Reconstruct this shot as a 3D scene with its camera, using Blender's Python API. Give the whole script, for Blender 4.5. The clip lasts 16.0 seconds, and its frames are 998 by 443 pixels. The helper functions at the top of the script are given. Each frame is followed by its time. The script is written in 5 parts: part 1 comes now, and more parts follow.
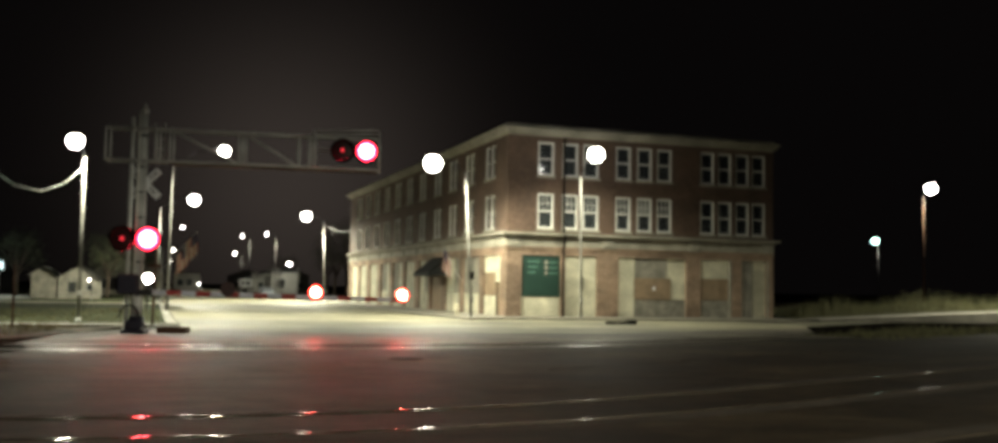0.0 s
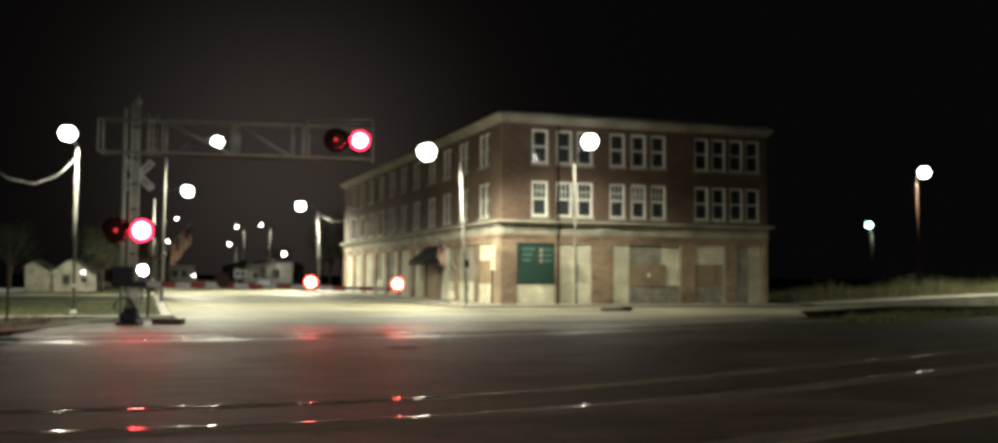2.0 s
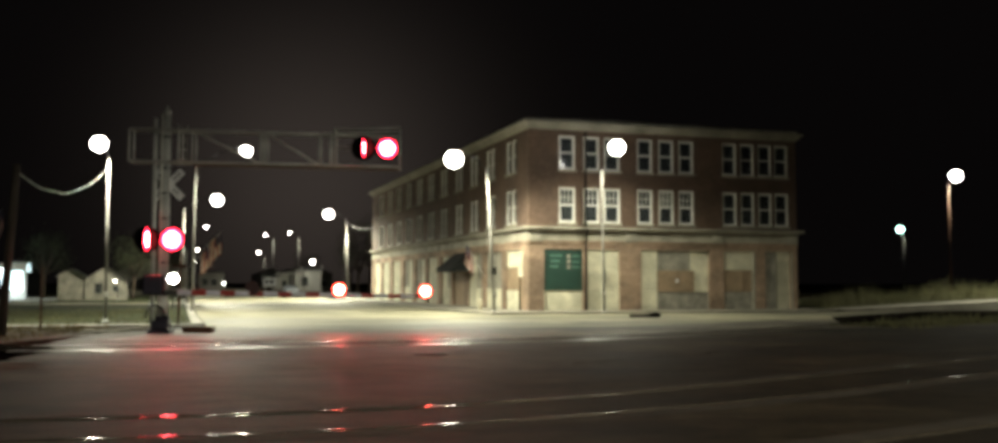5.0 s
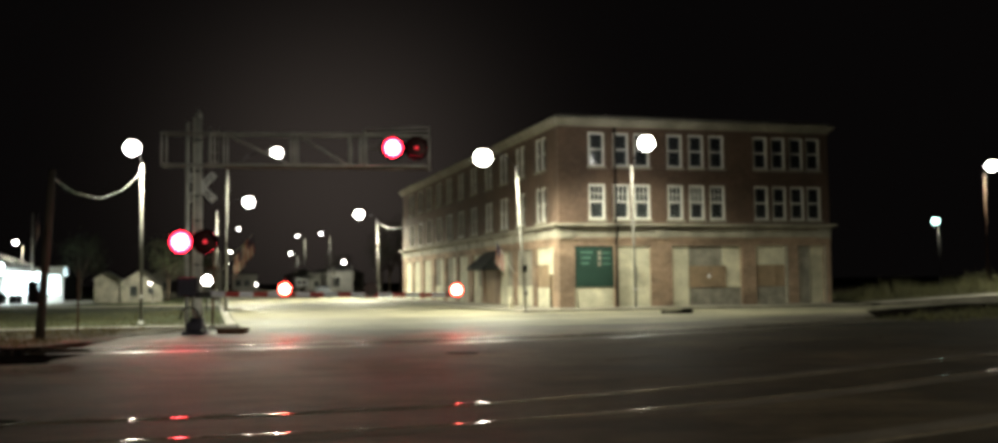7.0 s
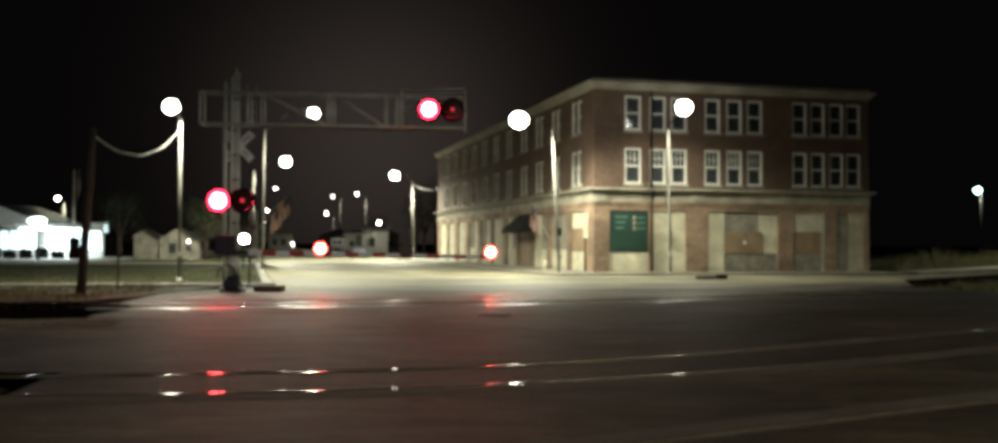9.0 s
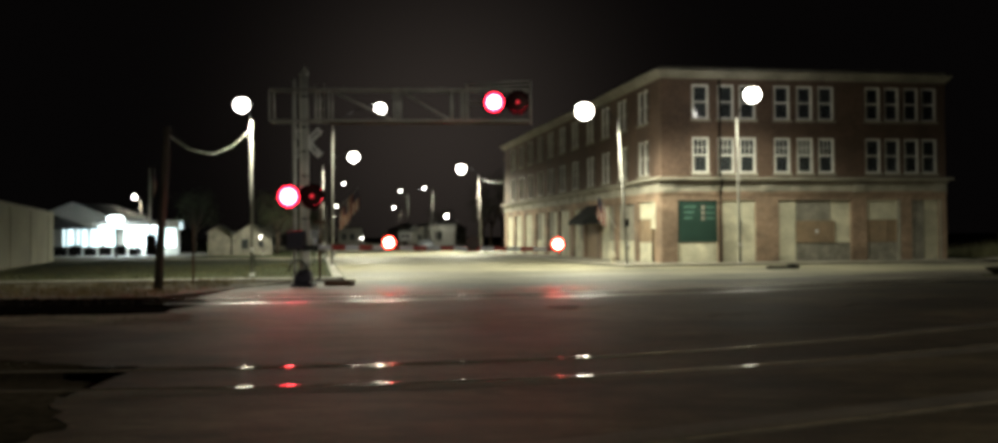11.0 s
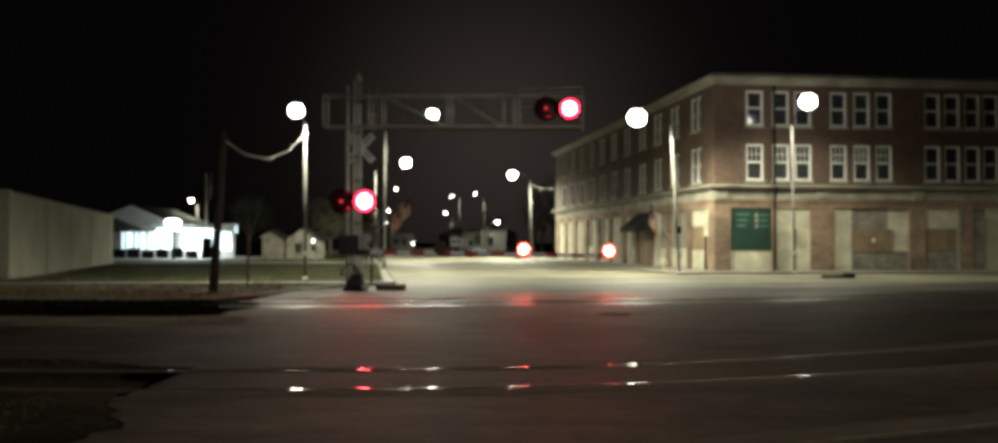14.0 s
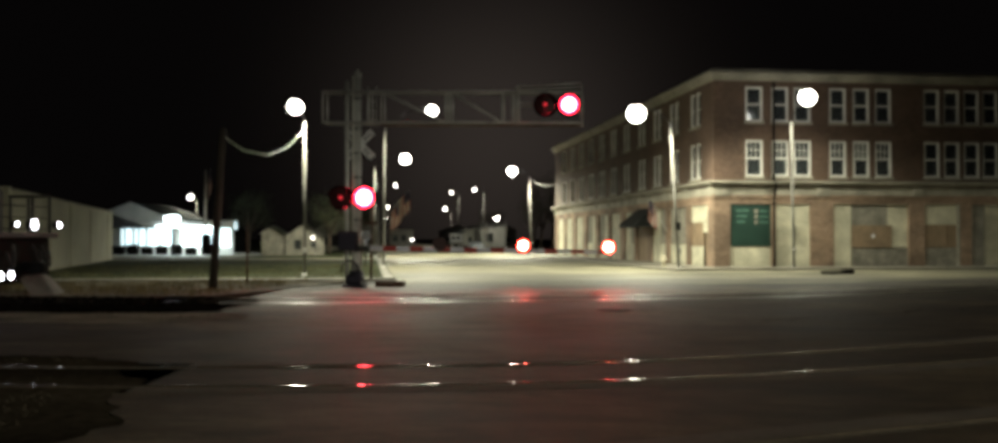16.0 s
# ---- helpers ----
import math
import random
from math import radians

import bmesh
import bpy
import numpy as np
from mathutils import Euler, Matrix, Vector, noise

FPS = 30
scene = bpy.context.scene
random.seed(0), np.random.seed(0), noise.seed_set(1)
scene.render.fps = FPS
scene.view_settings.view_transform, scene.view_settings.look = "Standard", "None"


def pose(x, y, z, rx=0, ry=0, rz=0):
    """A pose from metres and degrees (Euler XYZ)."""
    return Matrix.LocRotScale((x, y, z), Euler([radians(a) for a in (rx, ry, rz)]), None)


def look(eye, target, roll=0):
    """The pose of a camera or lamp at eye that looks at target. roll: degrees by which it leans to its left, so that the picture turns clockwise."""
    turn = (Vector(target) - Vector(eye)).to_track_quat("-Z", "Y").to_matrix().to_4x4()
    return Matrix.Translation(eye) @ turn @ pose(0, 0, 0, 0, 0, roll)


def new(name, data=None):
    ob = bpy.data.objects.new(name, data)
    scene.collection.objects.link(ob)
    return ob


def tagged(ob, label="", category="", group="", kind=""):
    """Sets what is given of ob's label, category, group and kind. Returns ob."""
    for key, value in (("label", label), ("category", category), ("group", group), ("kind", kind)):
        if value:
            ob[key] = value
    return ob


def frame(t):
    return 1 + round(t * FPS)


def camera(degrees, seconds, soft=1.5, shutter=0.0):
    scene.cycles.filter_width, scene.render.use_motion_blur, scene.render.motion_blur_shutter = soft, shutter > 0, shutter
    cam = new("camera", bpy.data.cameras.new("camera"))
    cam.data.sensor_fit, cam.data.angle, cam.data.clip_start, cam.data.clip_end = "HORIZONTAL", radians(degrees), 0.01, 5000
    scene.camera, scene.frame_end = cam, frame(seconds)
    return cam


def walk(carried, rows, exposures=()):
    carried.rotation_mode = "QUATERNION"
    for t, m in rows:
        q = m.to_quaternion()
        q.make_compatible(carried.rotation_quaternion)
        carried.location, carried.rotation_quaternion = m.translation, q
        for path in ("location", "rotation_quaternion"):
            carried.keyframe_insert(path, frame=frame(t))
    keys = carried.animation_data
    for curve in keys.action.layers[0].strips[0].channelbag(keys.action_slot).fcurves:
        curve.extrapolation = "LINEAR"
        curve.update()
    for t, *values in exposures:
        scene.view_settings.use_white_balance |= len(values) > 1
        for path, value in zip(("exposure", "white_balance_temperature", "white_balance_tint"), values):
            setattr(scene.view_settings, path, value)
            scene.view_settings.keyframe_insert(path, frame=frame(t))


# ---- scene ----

# ---------------------------------------------------------------- camera
EYE = Vector((0, 0, 1.6))


def aim(pan, tilt, roll):
    """Pan to the right of +y, tilt up, roll, in degrees."""
    a, b = radians(pan), radians(tilt)
    return look(EYE, EYE + Vector((math.sin(a) * math.cos(b), math.cos(a) * math.cos(b), math.sin(b))), roll)


cam = camera(52.2, 16.0, soft=3.7)
ROWS = [
    (0.0, 5.79, 3.75, 0.97), (0.5, 5.89, 3.97, 1.11), (1.0, 5.79, 3.61, 0.99), (1.5, 5.77, 3.28, 1.21),
    (2.0, 6.11, 3.08, 0.36), (2.5, 5.62, 2.9, 0.87), (3.0, 4.98, 3.17, 0.8), (3.5, 4.78, 3.58, 0.24),
    (6.0, 4.36, 3.14, -0.09), (6.5, 3.77, 2.97, -0.51), (7.0, 2.88, 3.34, -0.68), (7.5, 1.73, 3.3, -0.49),
    (8.0, 0.72, 2.55, 0.35), (10.3, 1.2, 0.88, 0.05), (10.5, -0.28, 0.95, -0.07), (11.0, -2.84, 0.83, -0.49),
    (11.5, -3.79, 0.9, -0.82), (12.0, -3.94, 1.06, -1.02), (12.5, -3.4, 1.07, -1.04), (13.0, -3.71, 0.94, -0.71),
    (13.5, -4.9, 1.28, -0.02), (14.0, -5.71, 1.18, 0.01), (14.5, -7.43, 1.03, -0.03), (15.0, -7.7, 0.74, 0.11),
    (15.5, -6.77, 0.75, -0.22), (16.0, -5.68, 0.97, -0.04)]
walk(cam, [(t, aim(p, q, r)) for t, p, q, r in ROWS], [(0.0, 0.27), (8.0, 0.27), (10.5, -0.08), (16.0, -0.08)])

# ---------------------------------------------------------------- night sky
world = bpy.data.worlds.new("night")
scene.world = world
world.use_nodes = True
# a black sky, brightened low over the main street for its lamps' haze and glare, fading smoothly all round
wn = world.node_tree
wgeo = wn.nodes.new("ShaderNodeTexCoord")
wdot = wn.nodes.new("ShaderNodeVectorMath")
wdot.operation = "DOT_PRODUCT"
wdot.inputs[1].default_value = Vector((-0.10, 0.98, 0.10)).normalized()
wmax = wn.nodes.new("ShaderNodeMath")
wmax.operation = "MAXIMUM"
wmax.inputs[1].default_value = 0.0
wpow = wn.nodes.new("ShaderNodeMath")
wpow.operation = "POWER"
wpow.inputs[1].default_value = 110.0
wmix = wn.nodes.new("ShaderNodeMix")
wmix.data_type = "RGBA"
wmix.inputs[6].default_value = (0.0018, 0.0015, 0.0015, 1)
wmix.inputs[7].default_value = (0.030, 0.024, 0.0205, 1)
wn.links.new(wgeo.outputs["Generated"], wdot.inputs[0])
wn.links.new(wdot.outputs["Value"], wmax.inputs[0])
wn.links.new(wmax.outputs[0], wpow.inputs[0])
wn.links.new(wpow.outputs[0], wmix.inputs[0])
wn.links.new(wmix.outputs[2], wn.nodes["Background"].inputs[0])
wn.nodes["Background"].inputs[1].default_value = 1.0

LAMP_WATTS = 11500
LAMP_TINT = (0.98, 0.96, 0.73)


# ---------------------------------------------------------------- materials
def mat(name, rgb, rough=0.7, metal=0.0, vary=0.25, scale=3.0, fine=40.0, bump=0.15, dirt=None, spec=0.4, depth=0.02):
    """A surface with broad stains and fine grain in real-world size."""
    m = bpy.data.materials.new(name)
    m.use_nodes = True
    nt = m.node_tree
    b = nt.nodes["Principled BSDF"]
    b.inputs["Metallic"].default_value = metal
    b.inputs["Specular IOR Level"].default_value = spec
    co = nt.nodes.new("ShaderNodeNewGeometry")
    big = nt.nodes.new("ShaderNodeTexNoise")
    big.inputs["Scale"].default_value, big.inputs["Detail"].default_value = scale, 6
    small = nt.nodes.new("ShaderNodeTexNoise")
    small.inputs["Scale"].default_value, small.inputs["Detail"].default_value = fine, 4
    nt.links.new(co.outputs["Position"], big.inputs["Vector"])
    nt.links.new(co.outputs["Position"], small.inputs["Vector"])
    ramp = nt.nodes.new("ShaderNodeMapRange")
    ramp.inputs[1].default_value, ramp.inputs[2].default_value = 0.3, 0.7
    nt.links.new(big.outputs["Fac"], ramp.inputs[0])
    mix = nt.nodes.new("ShaderNodeMix")
    mix.data_type = "RGBA"
    lo = dirt or [c * (1 - vary) for c in rgb]
    mix.inputs[6].default_value = (*lo, 1)
    mix.inputs[7].default_value = (*[min(1, c * (1 + vary * 0.5)) for c in rgb], 1)
    nt.links.new(ramp.outputs[0], mix.inputs[0])
    grain = nt.nodes.new("ShaderNodeMix")
    grain.data_type, grain.blend_type = "RGBA", "MULTIPLY"
    grain.inputs[0].default_value = 1.0
    gr = nt.nodes.new("ShaderNodeMapRange")
    gr.inputs[1].default_value, gr.inputs[2].default_value = 0.25, 0.75
    gr.inputs[3].default_value, gr.inputs[4].default_value = 1 - vary, 1 + vary * 0.4
    nt.links.new(small.outputs["Fac"], gr.inputs[0])
    nt.links.new(mix.outputs[2], grain.inputs[6])
    nt.links.new(gr.outputs[0], grain.inputs[7])
    nt.links.new(grain.outputs[2], b.inputs["Base Color"])
    rr = nt.nodes.new("ShaderNodeMapRange")
    rr.inputs[3].default_value, rr.inputs[4].default_value = max(0.04, rough - min(0.12, rough * 0.35)), min(1, rough + min(0.12, rough * 0.35))
    nt.links.new(big.outputs["Fac"], rr.inputs[0])
    nt.links.new(rr.outputs[0], b.inputs["Roughness"])
    if bump:
        bp = nt.nodes.new("ShaderNodeBump")
        bp.inputs["Strength"].default_value, bp.inputs["Distance"].default_value = bump, depth
        nt.links.new(small.outputs["Fac"], bp.inputs["Height"])
        nt.links.new(bp.outputs[0], b.inputs["Normal"])
    return m


def blotch(m, scale, low):
    """Adds large soft darker stains to a material, over tens of metres."""
    nt = m.node_tree
    b = nt.nodes["Principled BSDF"]
    geo = nt.nodes.new("ShaderNodeNewGeometry")
    stretch = nt.nodes.new("ShaderNodeMapping")
    stretch.inputs["Scale"].default_value = (0.45, 1.0, 1.0)
    tex = nt.nodes.new("ShaderNodeTexNoise")
    tex.inputs["Scale"].default_value, tex.inputs["Detail"].default_value, tex.inputs["Distortion"].default_value = scale, 5, 0.6
    rng = nt.nodes.new("ShaderNodeMapRange")
    rng.inputs[1].default_value, rng.inputs[2].default_value = 0.38, 0.62
    rng.inputs[3].default_value, rng.inputs[4].default_value = low, 1.15
    mul = nt.nodes.new("ShaderNodeMix")
    mul.data_type, mul.blend_type = "RGBA", "MULTIPLY"
    mul.inputs[0].default_value = 1.0
    nt.links.new(geo.outputs["Position"], stretch.inputs[0])
    nt.links.new(stretch.outputs[0], tex.inputs["Vector"])
    nt.links.new(tex.outputs["Fac"], rng.inputs[0])
    nt.links.new(b.inputs["Base Color"].links[0].from_socket, mul.inputs[6])
    nt.links.new(rng.outputs[0], mul.inputs[7])
    nt.links.new(mul.outputs[2], b.inputs["Base Color"])
    return m


def glow(name, rgb, strength):
    m = bpy.data.materials.new(name)
    m.use_nodes = True
    b = m.node_tree.nodes["Principled BSDF"]
    b.inputs["Base Color"].default_value = (*[min(0.8, c) for c in rgb], 1)
    b.inputs["Emission Color"].default_value = (*rgb, 1)
    b.inputs["Emission Strength"].default_value = strength
    return m


def brick_mat(name, rgb, mortar, wide=0.21, high=0.075):
    """Running-bond brick in metres, laid along the object's own axes."""
    m = mat(name, rgb, 0.85, vary=0.3, scale=0.7, fine=9.0, bump=0)
    nt = m.node_tree
    b = nt.nodes["Principled BSDF"]
    tc = nt.nodes.new("ShaderNodeTexCoord")
    sep = nt.nodes.new("ShaderNodeSeparateXYZ")
    add = nt.nodes.new("ShaderNodeMath")
    com = nt.nodes.new("ShaderNodeCombineXYZ")
    br = nt.nodes.new("ShaderNodeTexBrick")
    nt.links.new(tc.outputs["Object"], sep.inputs[0])
    nt.links.new(sep.outputs[0], add.inputs[0])
    nt.links.new(sep.outputs[1], add.inputs[1])
    nt.links.new(add.outputs[0], com.inputs[0])
    nt.links.new(sep.outputs[2], com.inputs[1])
    nt.links.new(com.outputs[0], br.inputs["Vector"])
    br.inputs["Scale"].default_value = 1.0
    br.inputs["Brick Width"].default_value, br.inputs["Row Height"].default_value = wide, high
    br.inputs["Mortar Size"].default_value = 0.008
    br.inputs["Color1"].default_value = (1, 1, 1, 1)
    br.inputs["Color2"].default_value = (0.7, 0.66, 0.62, 1)
    br.inputs["Mortar"].default_value = (*mortar, 1)
    mul = nt.nodes.new("ShaderNodeMix")
    mul.data_type, mul.blend_type = "RGBA", "MULTIPLY"
    mul.inputs[0].default_value = 1.0
    old = b.inputs["Base Color"].links[0].from_socket
    nt.links.new(old, mul.inputs[6])
    nt.links.new(br.outputs["Color"], mul.inputs[7])
    nt.links.new(mul.outputs[2], b.inputs["Base Color"])
    bp = nt.nodes.new("ShaderNodeBump")
    bp.inputs["Strength"].default_value, bp.inputs["Distance"].default_value = 0.5, 0.01
    bp.invert = True
    nt.links.new(br.outputs["Fac"], bp.inputs["Height"])
    nt.links.new(bp.outputs[0], b.inputs["Normal"])
    return m


M = {
    "earth": mat("dark earth and cinders", (0.055, 0.045, 0.033), 0.95, spec=0.0, vary=0.5, scale=0.25, fine=7, bump=0.6, depth=0.05),
    "asphalt": mat("worn damp asphalt", (0.104, 0.078, 0.048), 0.66, vary=0.6, scale=0.35, fine=45, bump=0.6, depth=0.012, spec=0.18),
    "concrete": mat("pale worn road concrete", (0.32, 0.298, 0.205), 0.68, spec=0.3, vary=0.45, scale=0.3, fine=30, bump=0.2, depth=0.01),
    "walkway": mat("pavement concrete", (0.28, 0.262, 0.215), 0.7, vary=0.3, scale=0.8, fine=25, bump=0.2, depth=0.01),
    "gravel": mat("pale gravel", (0.27, 0.24, 0.19), 0.9, spec=0.08, vary=0.45, scale=0.8, fine=20, bump=0.9, depth=0.04),
    # ballast colour taken near black to hold the shade of the sunken bed
    "ballast": mat("shade-dark stone ballast", (0.011, 0.009, 0.008), 0.95, spec=0.0, vary=0.6, scale=1.0, fine=14, bump=1.0, depth=0.06),
    "lawn": mat("mown grass", (0.052, 0.060, 0.028), 0.95, spec=0.08, vary=0.5, scale=0.5, fine=18, bump=0.7, depth=0.04),
    "blade": mat("grass blades", (0.145, 0.14, 0.065), 0.8, vary=0.5, scale=1.2, fine=9, bump=0),
    "drygrass": mat("dry straw-coloured grass", (0.24, 0.19, 0.10), 0.9, vary=0.5, scale=1.0, fine=9, bump=0, spec=0.1),
    "leaf": mat("dark foliage", (0.085, 0.10, 0.05), 0.7, vary=0.5, scale=0.8, fine=6, bump=0),
    "bark": mat("bark", (0.10, 0.075, 0.055), 0.9, vary=0.4, scale=2, fine=20, bump=0.6),
    "rail": mat("polished rail steel", (0.62, 0.59, 0.55), 0.08, 1.0, vary=0.2, scale=1.5, fine=12, bump=0),
    "rust": mat("rusty steel", (0.13, 0.065, 0.04), 0.8, 0.3, vary=0.4, scale=3, fine=30, bump=0.3),
    "railside": mat("brown greasy rail side", (0.075, 0.058, 0.042), 0.8, vary=0.4, scale=3, fine=30, bump=0.2, spec=0.2),
    # apron asphalt lightened to carry the street lamps' falloff
    "apron": mat("patched asphalt paled with lamplight", (0.22, 0.19, 0.14), 0.64, vary=0.5, scale=0.5, fine=30, bump=0.4, depth=0.01, spec=0.4),
    "tie": mat("crossing timber", (0.085, 0.068, 0.052), 0.8, vary=0.4, scale=1.2, fine=22, bump=0.5),
    "panel": mat("damp concrete crossing panel", (0.15, 0.13, 0.10), 0.34, vary=0.45, scale=0.9, fine=20, bump=0.15, depth=0.004, spec=0.6),
    "zinc": mat("galvanised steel", (0.66, 0.66, 0.65), 0.5, 0.15, vary=0.25, scale=2, fine=25, bump=0.08),
    "polewhite": mat("pale painted steel pole", (0.22, 0.215, 0.195), 0.7, 0.0, vary=0.25, scale=1.4, fine=18, bump=0.08),
    "wood": mat("weathered utility pole wood", (0.045, 0.035, 0.028), 0.9, vary=0.4, scale=1.5, fine=24, bump=0.5),
    "cable": mat("insulated cable", (0.42, 0.42, 0.40), 0.5, vary=0.2),
    "black": mat("black painted metal", (0.022, 0.022, 0.024), 0.5, 0.1, vary=0.4, scale=3, fine=30, bump=0.1),
    # signal black kept extra dark to swallow red light leaking behind the lens
    "socket": mat("matt black signal paint against stray red light", (0.005, 0.005, 0.005), 0.95, vary=0.3, scale=3, fine=30, bump=0.1, spec=0.0),
    "navy": mat("dark blue painted steel cabinet", (0.045, 0.042, 0.065), 0.5, 0.1, vary=0.3, scale=3, fine=30, bump=0.1),
    "signwhite": mat("white reflective sheet", (0.75, 0.75, 0.78), 0.4, vary=0.12, scale=3, fine=40, bump=0.02),
    "armwhite": mat("soiled bluish-white reflective tape", (0.72, 0.72, 0.84), 0.45, vary=0.3, scale=2, fine=30, bump=0.02),
    "stripered": mat("red reflective sheet", (0.38, 0.03, 0.03), 0.45, vary=0.2, scale=3, fine=40, bump=0.02),
    "brick": brick_mat("dark red-brown brick", (0.135, 0.09, 0.066), (0.75, 0.72, 0.68)),
    "pinkbrick": brick_mat("rose-brown pier brick", (0.36, 0.262, 0.19), (0.85, 0.8, 0.75)),
    "stone": mat("cream limestone trim", (0.34, 0.32, 0.26), 0.8, vary=0.35, scale=0.9, fine=12, bump=0.25),
    "boardcream": mat("cream painted plywood", (0.54, 0.515, 0.39), 0.7, vary=0.22, scale=1.1, fine=10, bump=0.15),
    "boardgrey": mat("weathered grey plywood", (0.27, 0.255, 0.21), 0.85, vary=0.4, scale=1.6, fine=9, bump=0.25),
    "boardbrown": mat("raw brown plywood", (0.27, 0.195, 0.125), 0.8, vary=0.28, scale=1.3, fine=11, bump=0.2),
    "green": mat("dark green painted board", (0.011, 0.040, 0.029), 0.55, vary=0.25, scale=1.2, fine=18, bump=0.08),
    "chalk": mat("pale lettering paint", (0.07, 0.16, 0.125), 0.6, vary=0.2),
    "frame": mat("white painted window frame", (0.74, 0.73, 0.68), 0.5, vary=0.2, scale=2, fine=18, bump=0.08),
    "pane": mat("dark window glass", (0.018, 0.024, 0.03), 0.08, vary=0.3, scale=0.7, fine=5, bump=0.02, spec=0.6),
    "blind": mat("drawn window blind", (0.13, 0.14, 0.13), 0.5, vary=0.2, scale=1, fine=9, bump=0.05),
    "roof": mat("tar roof", (0.04, 0.04, 0.04), 0.9, vary=0.3),
    "awning": mat("black awning canvas", (0.018, 0.02, 0.02), 0.8, vary=0.3, scale=2, fine=30, bump=0.1),
    "whitewall": mat("whitewashed block wall", (0.37, 0.355, 0.27), 0.85, vary=0.2, scale=0.4, fine=8, bump=0.2),
    "siding": mat("pale clapboard siding", (0.50, 0.49, 0.45), 0.7, vary=0.2, scale=0.6, fine=10, bump=0.1),
    "shingle": mat("dark roof shingles", (0.10, 0.10, 0.10), 0.9, vary=0.3, scale=1, fine=9, bump=0.3),
    # dimness is put into the rail machine's paint and hood colours, against the near lamp
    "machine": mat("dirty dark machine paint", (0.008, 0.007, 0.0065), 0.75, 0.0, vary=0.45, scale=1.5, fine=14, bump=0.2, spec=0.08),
    "hoodgrey": mat("pale grey machine hood, dimmed near black", (0.036, 0.035, 0.033), 0.6, vary=0.4, scale=1.5, fine=14, bump=0.1),
    "rubber": mat("tyre rubber", (0.02, 0.02, 0.02), 0.85, vary=0.3, bump=0.1),
    "carpaint": mat("grey car paint", (0.13, 0.14, 0.16), 0.3, 0.2, vary=0.1, scale=1, bump=0),
    "hydrant": mat("pale yellow hydrant paint", (0.48, 0.44, 0.33), 0.5, vary=0.2, scale=4, fine=30, bump=0.05),
    "flagred": mat("red flag cloth", (0.34, 0.10, 0.08), 0.8, vary=0.2),
    "flagwhite": mat("white flag cloth", (0.52, 0.48, 0.42), 0.8, vary=0.2),
    "flagblue": mat("blue flag cloth", (0.10, 0.09, 0.13), 0.8, vary=0.2),
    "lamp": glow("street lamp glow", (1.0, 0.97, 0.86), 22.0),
    "lampcool": glow("cool lamp glow", (0.80, 0.97, 1.0), 10.0),
    "lampgreen": glow("greenish lamp glow", (0.55, 1.0, 0.85), 9.0),
    "redlit": glow("lit red signal lens", (1.0, 0.06, 0.07), 190.0),
    # glowing red rims stand in for the glare halo round lit lenses
    "redhalo": glow("red glare halo on the lens rim", (1.0, 0.02, 0.05), 14.0),
    "redarm": glow("lit red arm lamp", (1.0, 0.09, 0.065), 170.0),
    "redarmhalo": glow("red glare halo on the arm lamp rim", (1.0, 0.05, 0.03), 12.0),
    "redfade": glow("fading red filament", (1.0, 0.04, 0.06), 0.7),
    "reddim": mat("unlit red lens", (0.03, 0.002, 0.003), 0.5, vary=0.2, bump=0),
    "headlight": glow("white headlight", (0.92, 0.93, 1.0), 18.0),
    "beam": glow("white headlight beam", (1.0, 0.98, 0.92), 60.0),
    "neon": glow("lit shop front", (0.72, 0.95, 1.0), 1.7),
}


blotch(M["asphalt"], 0.22, 0.5)
blotch(M["asphalt"], 1.1, 0.6)
blotch(M["asphalt"], 2.6, 0.72)
blotch(M["asphalt"], 7.0, 0.74)
blotch(M["gravel"], 1.6, 0.6)
blotch(M["panel"], 0.8, 0.55)
blotch(M["concrete"], 0.18, 0.55)
blotch(M["concrete"], 0.9, 0.7)
blotch(M["apron"], 0.25, 0.4)
blotch(M["apron"], 1.1, 0.6)
blotch(M["earth"], 0.3, 0.4)
blotch(M["boardcream"], 0.9, 0.86)
blotch(M["pinkbrick"], 0.5, 0.6)


for key in ("pane",):
    shader = M[key].node_tree.nodes["Principled BSDF"]
    M[key].node_tree.links.remove(shader.inputs["Base Color"].links[0])
    shader.inputs["Base Color"].default_value = (0.30, 0.34, 0.36, 1)
    shader.inputs["Transmission Weight"].default_value = 0.9


# ---------------------------------------------------------------- mesh helpers
def part(name, bm, material, parent=None, label=""):
    """Link a bmesh as one mesh object under a thing or a part."""
    me = bpy.data.meshes.new(name)
    bm.to_mesh(me)
    bm.free()
    for m in material if isinstance(material, (list, tuple)) else [material]:
        me.materials.append(M[m] if isinstance(m, str) else m)
    ob = new(name, me)
    ob.parent = parent
    return tagged(ob, label) if label else ob


def thing(name, m, label, category, group=""):
    e = new(name)
    e.matrix_basis = m
    return tagged(e, label, category, group)


def box(bm, x0, x1, y0, y1, z0, z1, bevel=0.0, mi=0):
    r = bmesh.ops.create_cube(bm, size=1, matrix=Matrix.LocRotScale(
        ((x0 + x1) / 2, (y0 + y1) / 2, (z0 + z1) / 2), None, (abs(x1 - x0), abs(y1 - y0), abs(z1 - z0))))
    fs = {f for v in r["verts"] for f in v.link_faces}
    for f in fs:
        f.material_index = mi
    if bevel:
        es = list({e for v in r["verts"] for e in v.link_edges})
        bmesh.ops.bevel(bm, geom=es, offset=bevel, segments=1, affect="EDGES", material=-1)
    return bm


